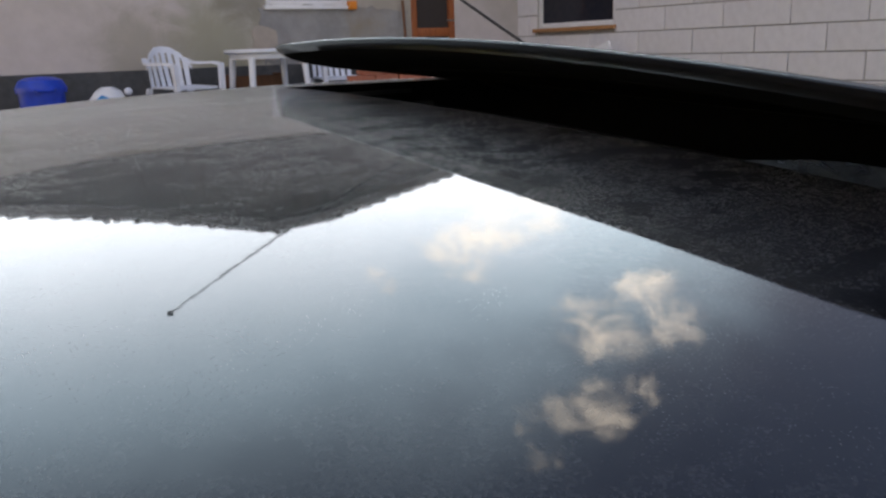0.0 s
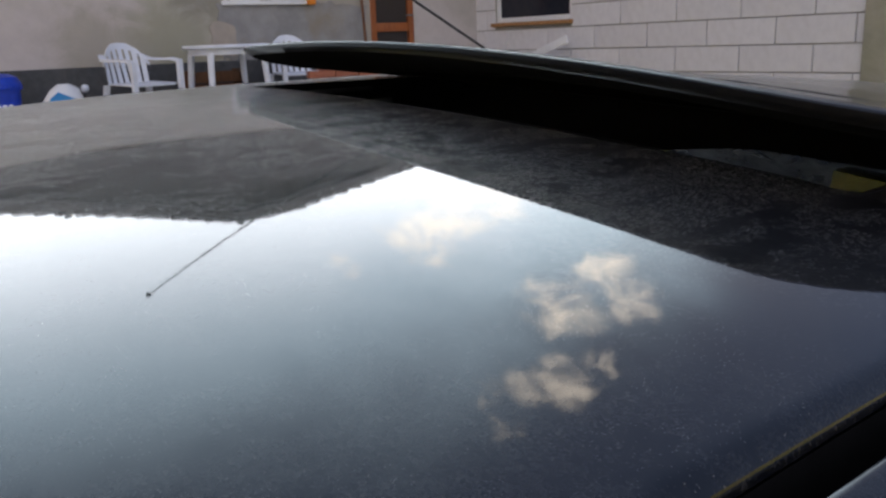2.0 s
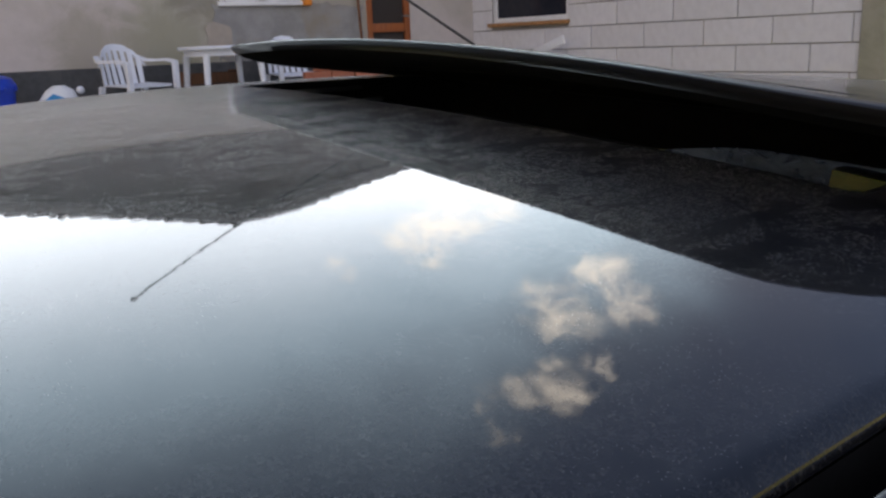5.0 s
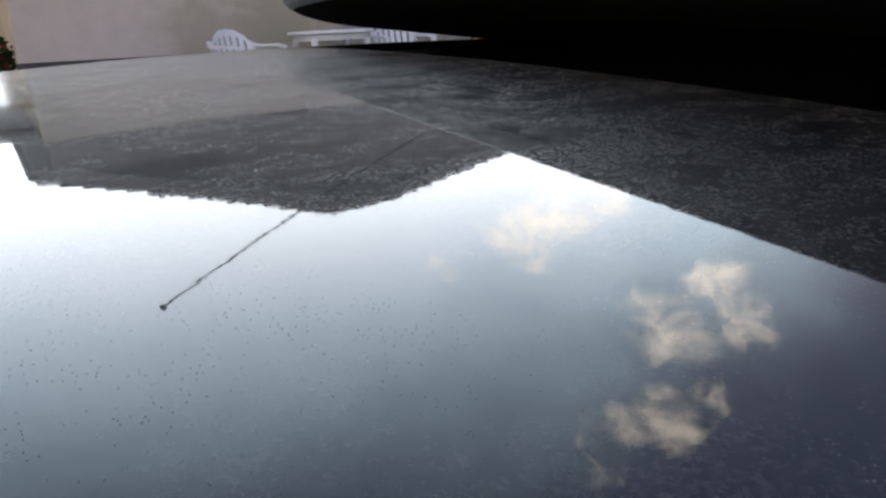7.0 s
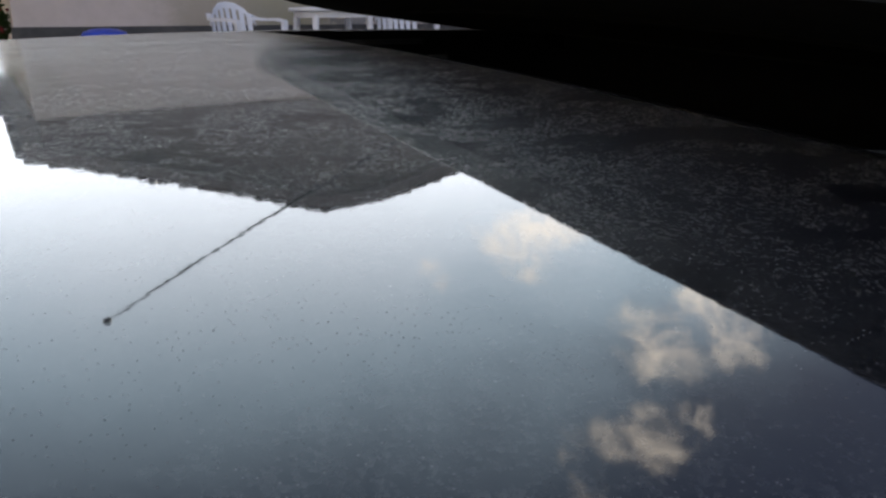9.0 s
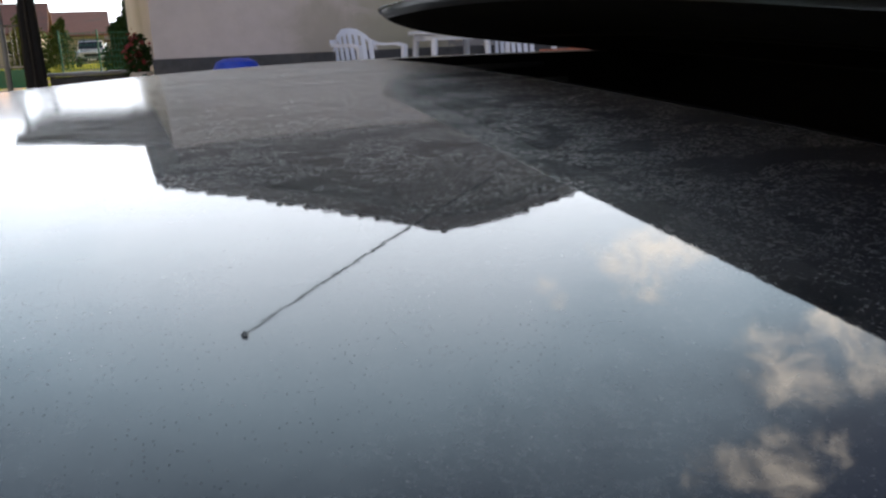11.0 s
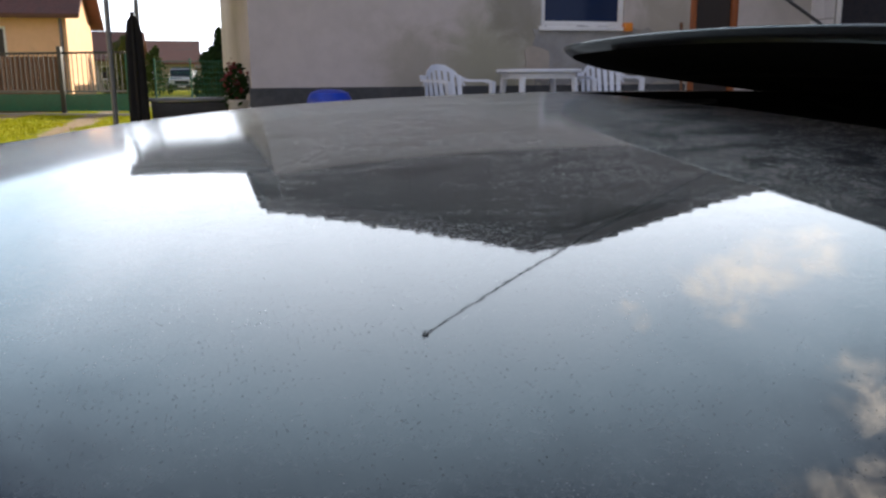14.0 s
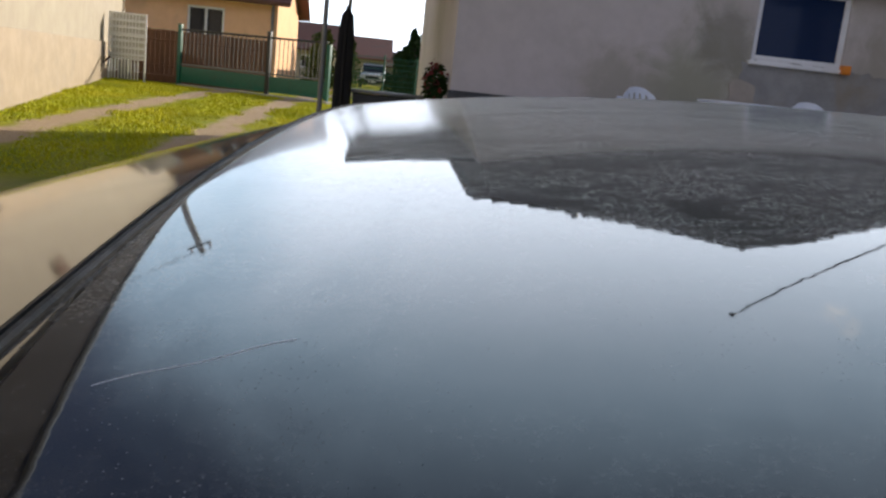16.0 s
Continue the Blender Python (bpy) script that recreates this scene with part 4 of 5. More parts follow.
def wire_fence():
    f = thing("wire_fence", (1.0, 29.0, 0.5), "green wire mesh fence with thin posts", "fence")
    for i in range(5):
        x = -1.2 + 1.1 * i
        wpart("post", rod((x, 29, 0.42), (x, 29, 2.1), 0.03, 0.03, 8), GREENPAINT, f)
    bm = bmesh.new()
    for i in range(45):
        x = -1.2 + 0.1 * i
        add_box(bm, (x - 0.006, 28.99, 0.52), (x + 0.006, 29.0, 2.05))
    for k in range(9):
        add_box(bm, (-1.2, 29.0, 0.55 + 0.18 * k), (3.2, 29.01, 0.565 + 0.18 * k))
    wpart("mesh", bm, GREENPAINT, f, smooth=False)


wire_fence()


def board_fence():
    f = thing("board_fence", (-6.8, 27.8, 0.5), "dark brown wooden board fence on a low base", "fence")
    x = -8.45
    random.seed(5)
    while x < -3.78:
        y = 27.8 - 0.1 * (x + 6.8)
        wpart("board", box((x, y, 0.72), (x + 0.148, y + 0.025, 2.12 + random.uniform(-0.012, 0.012)), 0.004), BROWNWOOD, f, smooth=False)
        x += 0.155
    wpart("base", box((-8.45, 27.45, 0.4), (-3.72, 28.05, 0.72), 0.01), BROWNWOOD, f)
    for z in (1.0, 1.8):
        wpart("rail", tube([(-8.45, 27.995, z), (-3.78, 27.528, z)], 0.03, 6), BROWNWOOD, f)


board_fence()


def white_gate():
    g = thing("white_gate", (-7.25, 25.2, 0.5), "white lattice metal gate beside the neighbouring wall", "gate")
    x0, x1, y = -8.0, -6.94, 25.2
    for x in (x0, x1 - 0.05):
        wpart("gate_frame", box((x, y, 0.52), (x + 0.05, y + 0.04, 2.42), 0.004), WHITEPVC, g)
    for z in (1.12, 1.75, 2.37):
        wpart("gate_frame", box((x0 + 0.051, y + 0.002, z), (x1 - 0.051, y + 0.038, z + 0.05), 0.004), WHITEPVC, g)
    for i in range(9):
        x = x0 + 0.09 + 0.092 * i
        wpart("bar", box((x, y + 0.01, 0.56), (x + 0.035, y + 0.03, 2.37), 0.003), WHITEPVC, g, smooth=False)
    for k in range(6):
        wpart("lattice_strip", box((x0 + 0.05, y - 0.006, 1.22 + 0.19 * k), (x1 - 0.05, y + 0.006, 1.29 + 0.19 * k), 0.002), WHITEPVC, g, smooth=False)
    wpart("backing_sheet", box((x0 + 0.06, y + 0.042, 1.16), (x1 - 0.06, y + 0.05, 2.40), 0.002), TERRACOTTA, g, smooth=False)
    wpart("lower_sheet", box((x0 + 0.3, y + 0.045, 0.55), (x0 + 0.62, y + 0.06, 1.1), 0.003), GREYSTEEL, g)
    for x in (-8.05, -7.9):
        wpart("stake", tube([(x - 0.5, y - 0.8, 0.5), (x, y - 0.1, 1.15)], 0.03, 6), BROWNWOOD, g)


white_gate()


def left_building():
    b = thing("neighbour_barn", (-9.5, 20.0, 0.3), "long pale rendered outbuilding with a tan base band", "building")
    m = Matrix.Translation((-8.78, 29.16, 0)) @ Matrix.Rotation(math.atan2(-4.03, 24.0), 4, "Z").inverted()
    wpart("wall", box((-5.0, -29.2, 1.55), (0, 0, 4.9), 0.01, m), CREAM, b)
    wpart("base_band", box((-5.0, -29.2, 0), (0.035, 0.02, 1.55), 0.01, m), TAN, b)
    bm = wedge([(0.32, 5.08), (-5.3, 4.85), (-5.3, 4.7), (0.32, 4.92)], 1, -29.5, 0.3)
    bmesh.ops.transform(bm, matrix=m, verts=bm.verts)
    wpart("roof", bm, TILE, b, smooth=False)
    wpart("fascia", box((0.28, -29.5, 3.95), (0.34, 0.25, 5.06), 0.01, m), EAVEWOOD, b, "dark brown boarded eave")
    for y in (-18.15,):
        wpart("shutter", box((0.0, y, 2.95), (0.05, y + 0.6, 3.5), 0.01, m), BROWNWOOD, b, "dark wooden shutter")
    random.seed(8)
    for k in range(16):
        w = random.uniform(0.10, 0.2)
        wpart("quoin_stone", box((-0.3, -w, 0.6 + 0.21 * k), (random.uniform(0.03, 0.06), 0.06, 0.79 + 0.21 * k), 0.02, m), STONE, b, smooth=False)
    wpart("gutter", tube([m @ Vector((0.40, -29.4, 5.00)), m @ Vector((0.40, 0.2, 4.98))], 0.05, 8), GREYSTEEL, b)


left_building()


def utility_pole():
    p = thing("utility_pole", (-9.6, 31.0, 0.5), "concrete utility pole with a crossarm and insulators", "utility pole")
    wpart("pole", rod((-9.6, 31, 0.4), (-9.6, 31, 9.9), 0.19, 0.13, 12), CONCRETE, p)
    wpart("crossarm", box((-10.1, 30.93, 9.25), (-9.1, 31.07, 9.4), 0.01), DARKSTEEL, p)
    for x in (-9.99, -9.6, -9.2):
        wpart("insulator", rod((x, 31, 9.4), (x, 31, 9.62), 0.06, 0.04, 10), WHITEPVC, p)
    for j, x in enumerate((-9.99, -9.2)):
        pts = [(x - 24 * f, 31 - 26 * f, 9.6 - 3.2 * f * (1 - f) * 1.4 + 0.4 * f) for f in [i / 24 for i in range(25)]]
        wpart("cable", tube(pts, 0.014, 5), DARKSTEEL, p)


utility_pole()


# ---- far houses, hedge, parked car ----
def far_house(at, size, eave, ridge, wall_mat, roof_mat, label, windows, ridge_along="x", trim=None):
    """at: near left corner on the ground; size: along x and y; windows: (x0, x1, z0, z1) on the near face."""
    h = thing("house", (at[0] + size[0] / 2, at[1], 0.5), label, "house", "neighbouring houses")
    x0, y0 = at
    x1, y1 = x0 + size[0], y0 + size[1]
    bm = bmesh.new()
    cuts = sorted({x0, x1, *(w[0] for w in windows), *(w[1] for w in windows)})
    for a, b in zip(cuts, cuts[1:]):
        hole = [w for w in windows if w[0] < (a + b) / 2 < w[1]]
        for lo, hi in ([(0.3, eave)] if not hole else [(0.3, hole[0][2]), (hole[0][3], eave)]):
            add_box(bm, (a, y0, lo), (b, y0 + 0.3, hi))
    add_box(bm, (x0, y0 + 0.3, 0.3), (x0 + 0.3, y1, eave))
    add_box(bm, (x1 - 0.3, y0 + 0.3, 0.3), (x1, y1, eave))
    bmesh.ops.remove_doubles(bm, verts=bm.verts, dist=0.001)
    wpart("wall", bm, wall_mat, h, smooth=False)
    o = 0.55
    if ridge_along == "x":
        ym = (y0 + y1) / 2
        bm = wedge([(y0 - o, eave - 0.05), (ym, ridge), (y1 + o, eave - 0.05), (y1 + o, eave - 0.2), (ym, ridge - 0.18), (y0 - o, eave - 0.2)], 0, x0 - o, x1 + o)
        gab = wedge([(y0 + 0.02, eave), (ym, ridge - 0.2), (y1 - 0.02, eave)], 0, x0 + 0.05, x1 - 0.05)
    else:
        xm = (x0 + x1) / 2
        bm = wedge([(x0 - o, eave - 0.05), (xm, ridge), (x1 + o, eave - 0.05), (x1 + o, eave - 0.2), (xm, ridge - 0.18), (x0 - o, eave - 0.2)], 1, y0 - o, y1 + o)
        gab = wedge([(x0 + 0.02, eave), (xm, ridge - 0.2), (x1 - 0.02, eave)], 1, y0 + 0.05, y1 - 0.05)
    wpart("roof", bm, roof_mat, h, smooth=False)
    wpart("gable", gab, wall_mat, h, smooth=False)
    for a, b, c, d in windows:
        w = wpart("window", box((a, y0 + 0.10, c), (b, y0 + 0.13, d)), PANE, h)
        for q in (box((a, y0 + 0.05, c), (a + 0.09, y0 + 0.099, d)), box((b - 0.09, y0 + 0.05, c), (b, y0 + 0.099, d)), box((a + 0.09, y0 + 0.05, d - 0.09), (b - 0.09, y0 + 0.099, d)),
                  box((a + 0.09, y0 + 0.05, c), (b - 0.09, y0 + 0.099, c + 0.09)), box(((a + b) / 2 - 0.05, y0 + 0.05, c + 0.09), ((a + b) / 2 + 0.05, y0 + 0.099, d - 0.09))):
            wpart("window_frame", q, WHITEPVC, w, smooth=False)
    return h


h = far_house((-13.4, 36.0), (8.8, 8.5), 3.95, 6.6, SALMON, REDTILE, "salmon plastered house with a red-brown tiled roof", [(-8.24, -6.75, 2.15, 3.44), (-11.9, -11.0, 2.5, 3.4)])
wpart("downpipe", tube([(-4.8, 35.93, 0.5), (-4.8, 35.93, 3.75)], 0.06, 8), GREYSTEEL, h)
wpart("fascia", box((-13.9, 35.42, 3.72), (-4.1, 35.46, 3.86), 0.005), BROWNWOOD, h)
far_house((-10.5, 66.0), (6.5, 8.0), 2.9, 5.0, CREAM, REDTILE, "cream house with a dark red roof far off", [(-8.8, -7.6, 1.4, 2.4), (-6.4, -5.2, 1.4, 2.4)], "x")
far_house((-4.9, 74.0), (5.0, 9.0), 2.8, 4.7, CREAM, REDTILE, "small pale house with a red-brown roof far off", [(-3.8, -2.6, 1.3, 2.2)], "x")
far_house((0.2, 80.0), (5.6, 9.0), 2.4, 3.8, CREAM, TILE, "low house with a grey-brown roof at the end of the street", [(1.2, 2.4, 1.2, 2.1)], "x")
far_house((3.1, 46.0), (7.5, 8.5), 3.6, 6.2, YELLOWWALL, REDTILE, "ochre yellow house behind the hedge", [(4.0, 5.2, 1.8, 2.9)], "y")


def shrub(name, x, y, h, w, seed, mat, label, category, trunk=0.3):
    z = ground_z(x, y)
    t = thing(name, (x, y, z), label, category, "greenery along the street")
    wpart("trunk", tube([(x, y, z), (x + 0.03, y, z + h * 0.4), (x - 0.02, y, z + h * 0.92)], [0.07 * h / 2, 0.05 * h / 2, 0.012], 7), BARK, t)
    random.seed(seed)
    blobs = []
    for k in range(9):
        f = k / 8
        r = w * (1.0 - 0.78 * f) * random.uniform(0.8, 1.15)
        blobs.append(((x + random.uniform(-0.2, 0.2) * w, y + random.uniform(-0.2, 0.2) * w, z + h * (trunk * 0.3 + 0.86 * f)), (r, r, h * 0.13), 260, 0.085, seed + k))
    for k in range(3):
        a = random.uniform(0, 6.28)
        wpart("limb", tube([(x, y, z + h * (0.25 + 0.2 * k)), (x + 0.5 * w * math.cos(a), y + 0.5 * w * math.sin(a), z + h * (0.33 + 0.2 * k))], [0.03, 0.012], 5), BARK, t)
    leaves("crown", blobs, mat, t)


for i, (x, y, h, w) in enumerate(((1.15, 36, 2.75, 0.85), (2.1, 35, 3.1, 0.9), (0.65, 38, 2.1, 0.8), (2.9, 34, 2.5, 0.9), (1.6, 33.5, 2.2, 0.8))):
    shrub("conifer", x, y, h, w, 31 + 7 * i, LEAF, "dark green conifer in a hedge by the fence", "tree")
for i, (x, y, h, w) in enumerate(((-3.2, 44, 2.6, 1.2), (-2.2, 52, 2.6, 1.2), (-4.2, 58, 3.4, 1.5), (2.4, 66, 4.0, 1.7), (-0.9, 90, 4.2, 2.0), (4.5, 95, 4.6, 2.2))):
    shrub("street_tree", x, y, h, w, 90 + 11 * i, LEAFLIGHT, "leafy green tree along the far street", "tree")


def parked_car():
    c = thing("parked_car", (-0.78, 58.0, 0.5), "silver-white off-road car parked facing down the street", "car")
    x0, y0, z0 = -0.78, 58.0, 0.5
    def sec(y, w, zb, zt):
        return [(x0 + px * w, y0 + y, z0 + pz) for px, pz in ((-1, zb), (1, zb), (1.03, zb + (zt - zb) * 0.55), (0.94, zt - 0.04), (0.85, zt), (-0.85, zt), (-0.94, zt - 0.04), (-1.03, zb + (zt - zb) * 0.55))]
    wpart("body", loft([sec(0, 0.80, 0.35, 0.90), sec(0.15, 0.86, 0.30, 0.98), sec(1.3, 0.88, 0.28, 1.05), sec(3.9, 0.88, 0.28, 1.05), sec(4.1, 0.84, 0.34, 0.98)]), CARWHITE, c)
    cab = lambda y, w, z, ww, zt: [(x0 + px * w, y0 + y, z0 + pz) for px, pz in ((-1, z), (1, z), (ww, zt), (-ww, zt))]
    wpart("cabin", loft([cab(1.1, 0.86, 1.0, 0.84, 1.06), cab(1.75, 0.86, 1.0, 0.80, 1.62), cab(3.6, 0.86, 1.0, 0.80, 1.62), cab(3.95, 0.86, 1.0, 0.82, 1.1)]), CARWHITE, c)
    wpart("windscreen", loft([[(x0 + a, y0 + 1.06 + b, z0 + z) for a, z, b in ((-0.74, 1.10, 0.03), (0.74, 1.10, 0.03), (0.68, 1.55, 0.58), (-0.68, 1.55, 0.58))], [(x0 + a, y0 + 1.10 + b, z0 + z) for a, z, b in ((-0.74, 1.10, 0.03), (0.74, 1.10, 0.03), (0.68, 1.55, 0.58), (-0.68, 1.55, 0.58))]]), PANE, c)
    wpart("grille", box((x0 - 0.45, y0 - 0.03, z0 + 0.62), (x0 + 0.45, y0 + 0.02, z0 + 0.82), 0.01), BLACKMETAL, c)
    wpart("bumper", box((x0 - 0.86, y0 - 0.10, z0 + 0.34), (x0 + 0.86, y0 + 0.06, z0 + 0.56), 0.03), DARKSTEEL, c)
    wpart("number_plate", box((x0 - 0.25, y0 - 0.115, z0 + 0.40), (x0 + 0.25, y0 - 0.102, z0 + 0.5), 0.003), WHITEPVC, c)
    wpart("roof_rack", box((x0 - 0.6, y0 + 1.9, z0 + 1.63), (x0 + 0.6, y0 + 3.4, z0 + 1.69), 0.02), DARKSTEEL, c)
    for s in (-1, 1):
        wpart("headlight", rod((x0 + s * 0.62, y0 - 0.05, z0 + 0.73), (x0 + s * 0.62, y0 + 0.05, z0 + 0.73), 0.12, 0.12, 14), LAMPGLASS, c)
        wpart("mirror", box((x0 + s * 0.98 - 0.09, y0 + 1.35, z0 + 1.08), (x0 + s * 0.98 + 0.09, y0 + 1.43, z0 + 1.24), 0.02), BLACKMETAL, c)
        for y in (0.75, 3.3):
            w = wpart("wheel", rod((x0 + s * 0.70, y0 + y, z0 + 0.36), (x0 + s * 0.92, y0 + y, z0 + 0.36), 0.36, 0.36, 22), TYRE, c)
            wpart("rim", rod((x0 + s * 0.90, y0 + y, z0 + 0.36), (x0 + s * 0.93, y0 + y, z0 + 0.36), 0.21, 0.19, 18), ALLOY, w)


parked_car()


# ---- the car whose roof the camera skims ----
CROWN = ((1.42088, 0.02295, -0.01727, -0.00561, -0.00693, 0.00033,),
         (-0.00094, 0.00619, 0.00892, 0.00175, 0.00292,),
         (-0.03088, -0.01039, 0.00134, 0.00009,),
         (0.03437, -0.00379, -0.00834,),
         (-0.03111, 0.00447,),
         (0.00621,))


def roof_z(x, y):
    """The gently domed skin: a polynomial in x (rows) and y (along each row)."""
    a, b = (x - 0.35) / 0.75, (y - 0.4) / 0.55
    return sum(v * a ** i * b ** j for i, row in enumerate(CROWN) for j, v in enumerate(row))


YN, YF, XR, XF = -0.165, 0.95, -0.229, 1.12
HX0, HX1, HY0, HY1 = 0.345, 0.66, -0.07, 0.665


def rear_x(y):
    """The rear edge of the roof, which sweeps forward towards the far side."""
    return XR + 0.148 * max(0.0, y - 0.12) ** 2


CAR = thing("car", (0.6, 0.4, 0.0), "dark dusty car with its roof hatch tilted open", "car")


def spread(a, b, n):
    return [a + (b - a) * i / n for i in range(n + 1)]


def roof_point(u, v):
    x, y, drop = u, v, 0.0
    shift = (rear_x(min(max(v, YN), YF)) - XR) * min(max((HX0 - u) / (HX0 - XR), 0.0), 1.0)
    for edge, sign in ((YN, -1), (YF, 1)):
        over = (y - edge) * sign
        if over > 0:
            f = min(over / 0.03, 1.0)
            drop += 0.0095 * (1 - math.cos(f * math.pi / 2))
            y = edge + sign * 0.0095 * math.sin(f * math.pi / 2)
    for edge, sign in ((XR, -1), (XF, 1)):
        over = (x - edge) * sign
        if over > 0:
            f = min(over / 0.015, 1.0)
            drop += 0.003 * f * f
            x = edge + sign * 0.010 * f
    x += shift
    return x, y, roof_z(min(x, XF), min(max(y, YN), YF)) - drop


US = [XR - 0.015, XR - 0.008] + spread(XR, HX0, 44) + spread(HX0, HX1, 20)[1:] + spread(HX1, XF, 14)[1:] + [XF + 0.008, XF + 0.015]
VS = [YN - 0.03, YN - 0.026, YN - 0.021, YN - 0.016, YN - 0.011, YN - 0.006] + spread(YN, HY0, 10) + spread(HY0, HY1, 36)[1:] + spread(HY1, YF, 9)[1:] + [YF + 0.006, YF + 0.011, YF + 0.016, YF + 0.021, YF + 0.026, YF + 0.03]
bm = sheet(roof_point, US, VS, lambda u, v: HX0 < u < HX1 and HY0 < v < HY1)
roof = wpart("roof_panel", bm, PAINT, CAR, "dark clear-coated roof skin filmed with dust and grit")
roof.modifiers.new("soft", "SUBSURF").levels = 1
roof.modifiers["soft"].render_levels = 1


def ring_strip(outline, z_of, d0, d1, name, mat, label=""):
    """An upright collar following an outline from d0 above to d1 below the roof."""
    bm = loft([[(x, y, z_of(x, y) + d0) for x, y in outline], [(x, y, z_of(x, y) + d1 + 0.03 * min(max((0.40 - y) / 0.2, 0), 1)) for x, y in outline]], False)
    return wpart(name, bm, mat, CAR, label)


HOLE = [(x, HY0) for x in spread(HX0, HX1, 12)] + [(HX1, y) for y in spread(HY0, HY1, 20)[1:]] + [(x, HY1) for x in spread(HX1, HX0, 12)[1:]] + [(HX0, y) for y in spread(HY1, HY0, 20)[1:-1]]
collar = ring_strip(HOLE, roof_z, -0.0005, -0.078, "hatch_collar", MATTEBLACK)
collar.modifiers.new("thick", "SOLIDIFY").thickness = 0.006
wpart("hatch_seal", tube([(x, y, roof_z(x, y) - 0.004) for x, y in HOLE] + [(HOLE[0][0], HOLE[0][1], roof_z(*HOLE[0]) - 0.004)], 0.003, 8), MATTEBLACK, CAR)
for y, d in ((HY1 - 0.03, -0.012), (HY1 - 0.075, -0.024)):
    wpart("drain_rail", box((HX0 + 0.012, y - 0.004, roof_z(0.42, y) + d), (HX0 + 0.15, y + 0.004, roof_z(0.42, y) + d + 0.004), 0.0015), RUBBER, CAR)


# the tilted glass hatch
def hatch():
    L, y0, y1 = 0.36, -0.14, 0.765
    m = Matrix.Translation((0.3275, 0.3125, 1.4653)) @ Matrix.Rotation(radians(-2.9), 4, "Z") @ Matrix.Rotation(radians(7.0), 4, "Y") @ Matrix.Rotation(math.atan(0.0462), 4, "X")
    half = (y1 - y0) / 2

    def ring(inset, z, n=10):
        """One loop of the domed panel, its straight sides cut fine enough to follow the dome."""
        pts = rounded(inset, L - inset, -half + inset, half - inset, max(0.11 - inset, 0.02), n)
        quarter, out = len(pts) // 4, []
        for k, (p, q) in enumerate(zip(pts, pts[1:] + pts[:1])):
            cuts = 16 if k % quarter == quarter - 1 else 1
            out += [(p[0] + (q[0] - p[0]) * c / cuts, p[1] + (q[1] - p[1]) * c / cuts) for c in range(cuts)]
        return [(x, y, z - 0.112 * y * y) for x, y in out]

    def skin(name, mat, rows, capped=False, label=""):
        loops = [ring(*row) for row in rows]
        bm = loft(loops, False)
        if capped:
            bm.verts.ensure_lookup_table()
            bm.faces.new(bm.verts[-len(loops[0]):])
        bmesh.ops.transform(bm, matrix=m, verts=bm.verts)
        bmesh.ops.recalc_face_normals(bm, faces=bm.faces)
        wpart(name, bm, mat, CAR, label)

    skin("hatch_glass", PANELTOP, ((0.022, 0.0066), (0.045, 0.0058), (0.08, 0.0042), (0.11, 0.0032), (0.15, 0.0028)), True, "dusty black glass")
    skin("hatch_rim", RIM, ((0.010, -0.0031), (0.008, -0.0022), (0.0035, 0.0004), (0.001, 0.0026), (0.0, 0.0044), (0.0008, 0.0054), (0.003, 0.0060), (0.010, 0.0065), (0.022, 0.0066)), False, "rounded black rim of the tilted hatch")
    skin("under_rim", MATTEBLACK, ((0.12, -0.0125), (0.075, -0.0115), (0.045, -0.0098), (0.026, -0.0074), (0.016, -0.0051), (0.010, -0.0031)))
    skin("underframe", MATTEBLACK, ((0.118, -0.0112), (0.118, -0.0140), (0.15, -0.0140)), True)
    for y in (-half + 0.10, half - 0.10):
        bm = wedge([(0.25, -0.008), (0.34, -0.008), (0.34, -0.030), (0.31, -0.036), (0.27, -0.028)], 1, y - 0.02, y + 0.02)
        bmesh.ops.transform(bm, matrix=m, verts=bm.verts)
        wpart("hinge_arm", bm, MATTEBLACK, CAR)


hatch()

# rear glass, its seal, and the near side channel
YS = spread(YN - 0.012, YF + 0.012, 40)
bm = loft([[(rear_x(y) + 0.001 - 0.0085 * f, y, roof_z(rear_x(y), y) + h) for f, h in ((0, -0.010), (0.0, 0.0008), (0.12, 0.0014), (0.30, 0.0010), (0.36, -0.0012), (0.44, -0.0012), (0.50, 0.0004), (0.8, -0.0012), (1.0, -0.0045), (1.0, -0.014))] for y in YS])
wpart("glass_moulding", bm, MOULDING, CAR, "weathered black moulding with a worn shine")

def rear_point(u, v):
    y = 0.4 + (v - 0.4) * (1 - 0.10 * u)
    return rear_x(v) - 0.0090 - u, y, roof_z(rear_x(v), v) - 0.009 - 0.27 * u - 0.25 * u * u


bm = sheet(rear_point, spread(0, 0.62, 24), spread(YN + 0.0, YF - 0.0, 30))
wpart("rear_glass", bm, CARGLASS, CAR, "dusty sloping rear window")
bm = sheet(lambda u, v: tuple(a + b for a, b in zip(rear_point(u, v), (0, 0, -0.012))), spread(0, 0.62, 10), spread(YN - 0.0, YF + 0.0, 12))
wpart("glass_backing", bm, INTERIOR, CAR)
for v0, v1 in ((YN - 0.05, YN - 0.003), (YF + 0.003, YF + 0.05)):
    bm = sheet(lambda u, v: (rear_point(u, v)[0], rear_point(u, v)[1], rear_point(u, v)[2] + 0.004 - 3.0 * max(0, abs(v - 0.4) - 0.552) ** 1.3), spread(-0.015, 0.62, 24), spread(v0, v1, 6))
    wpart("rear_pillar", bm, PILLAR, CAR)
XS = spread(XR + 0.015, XF, 40)
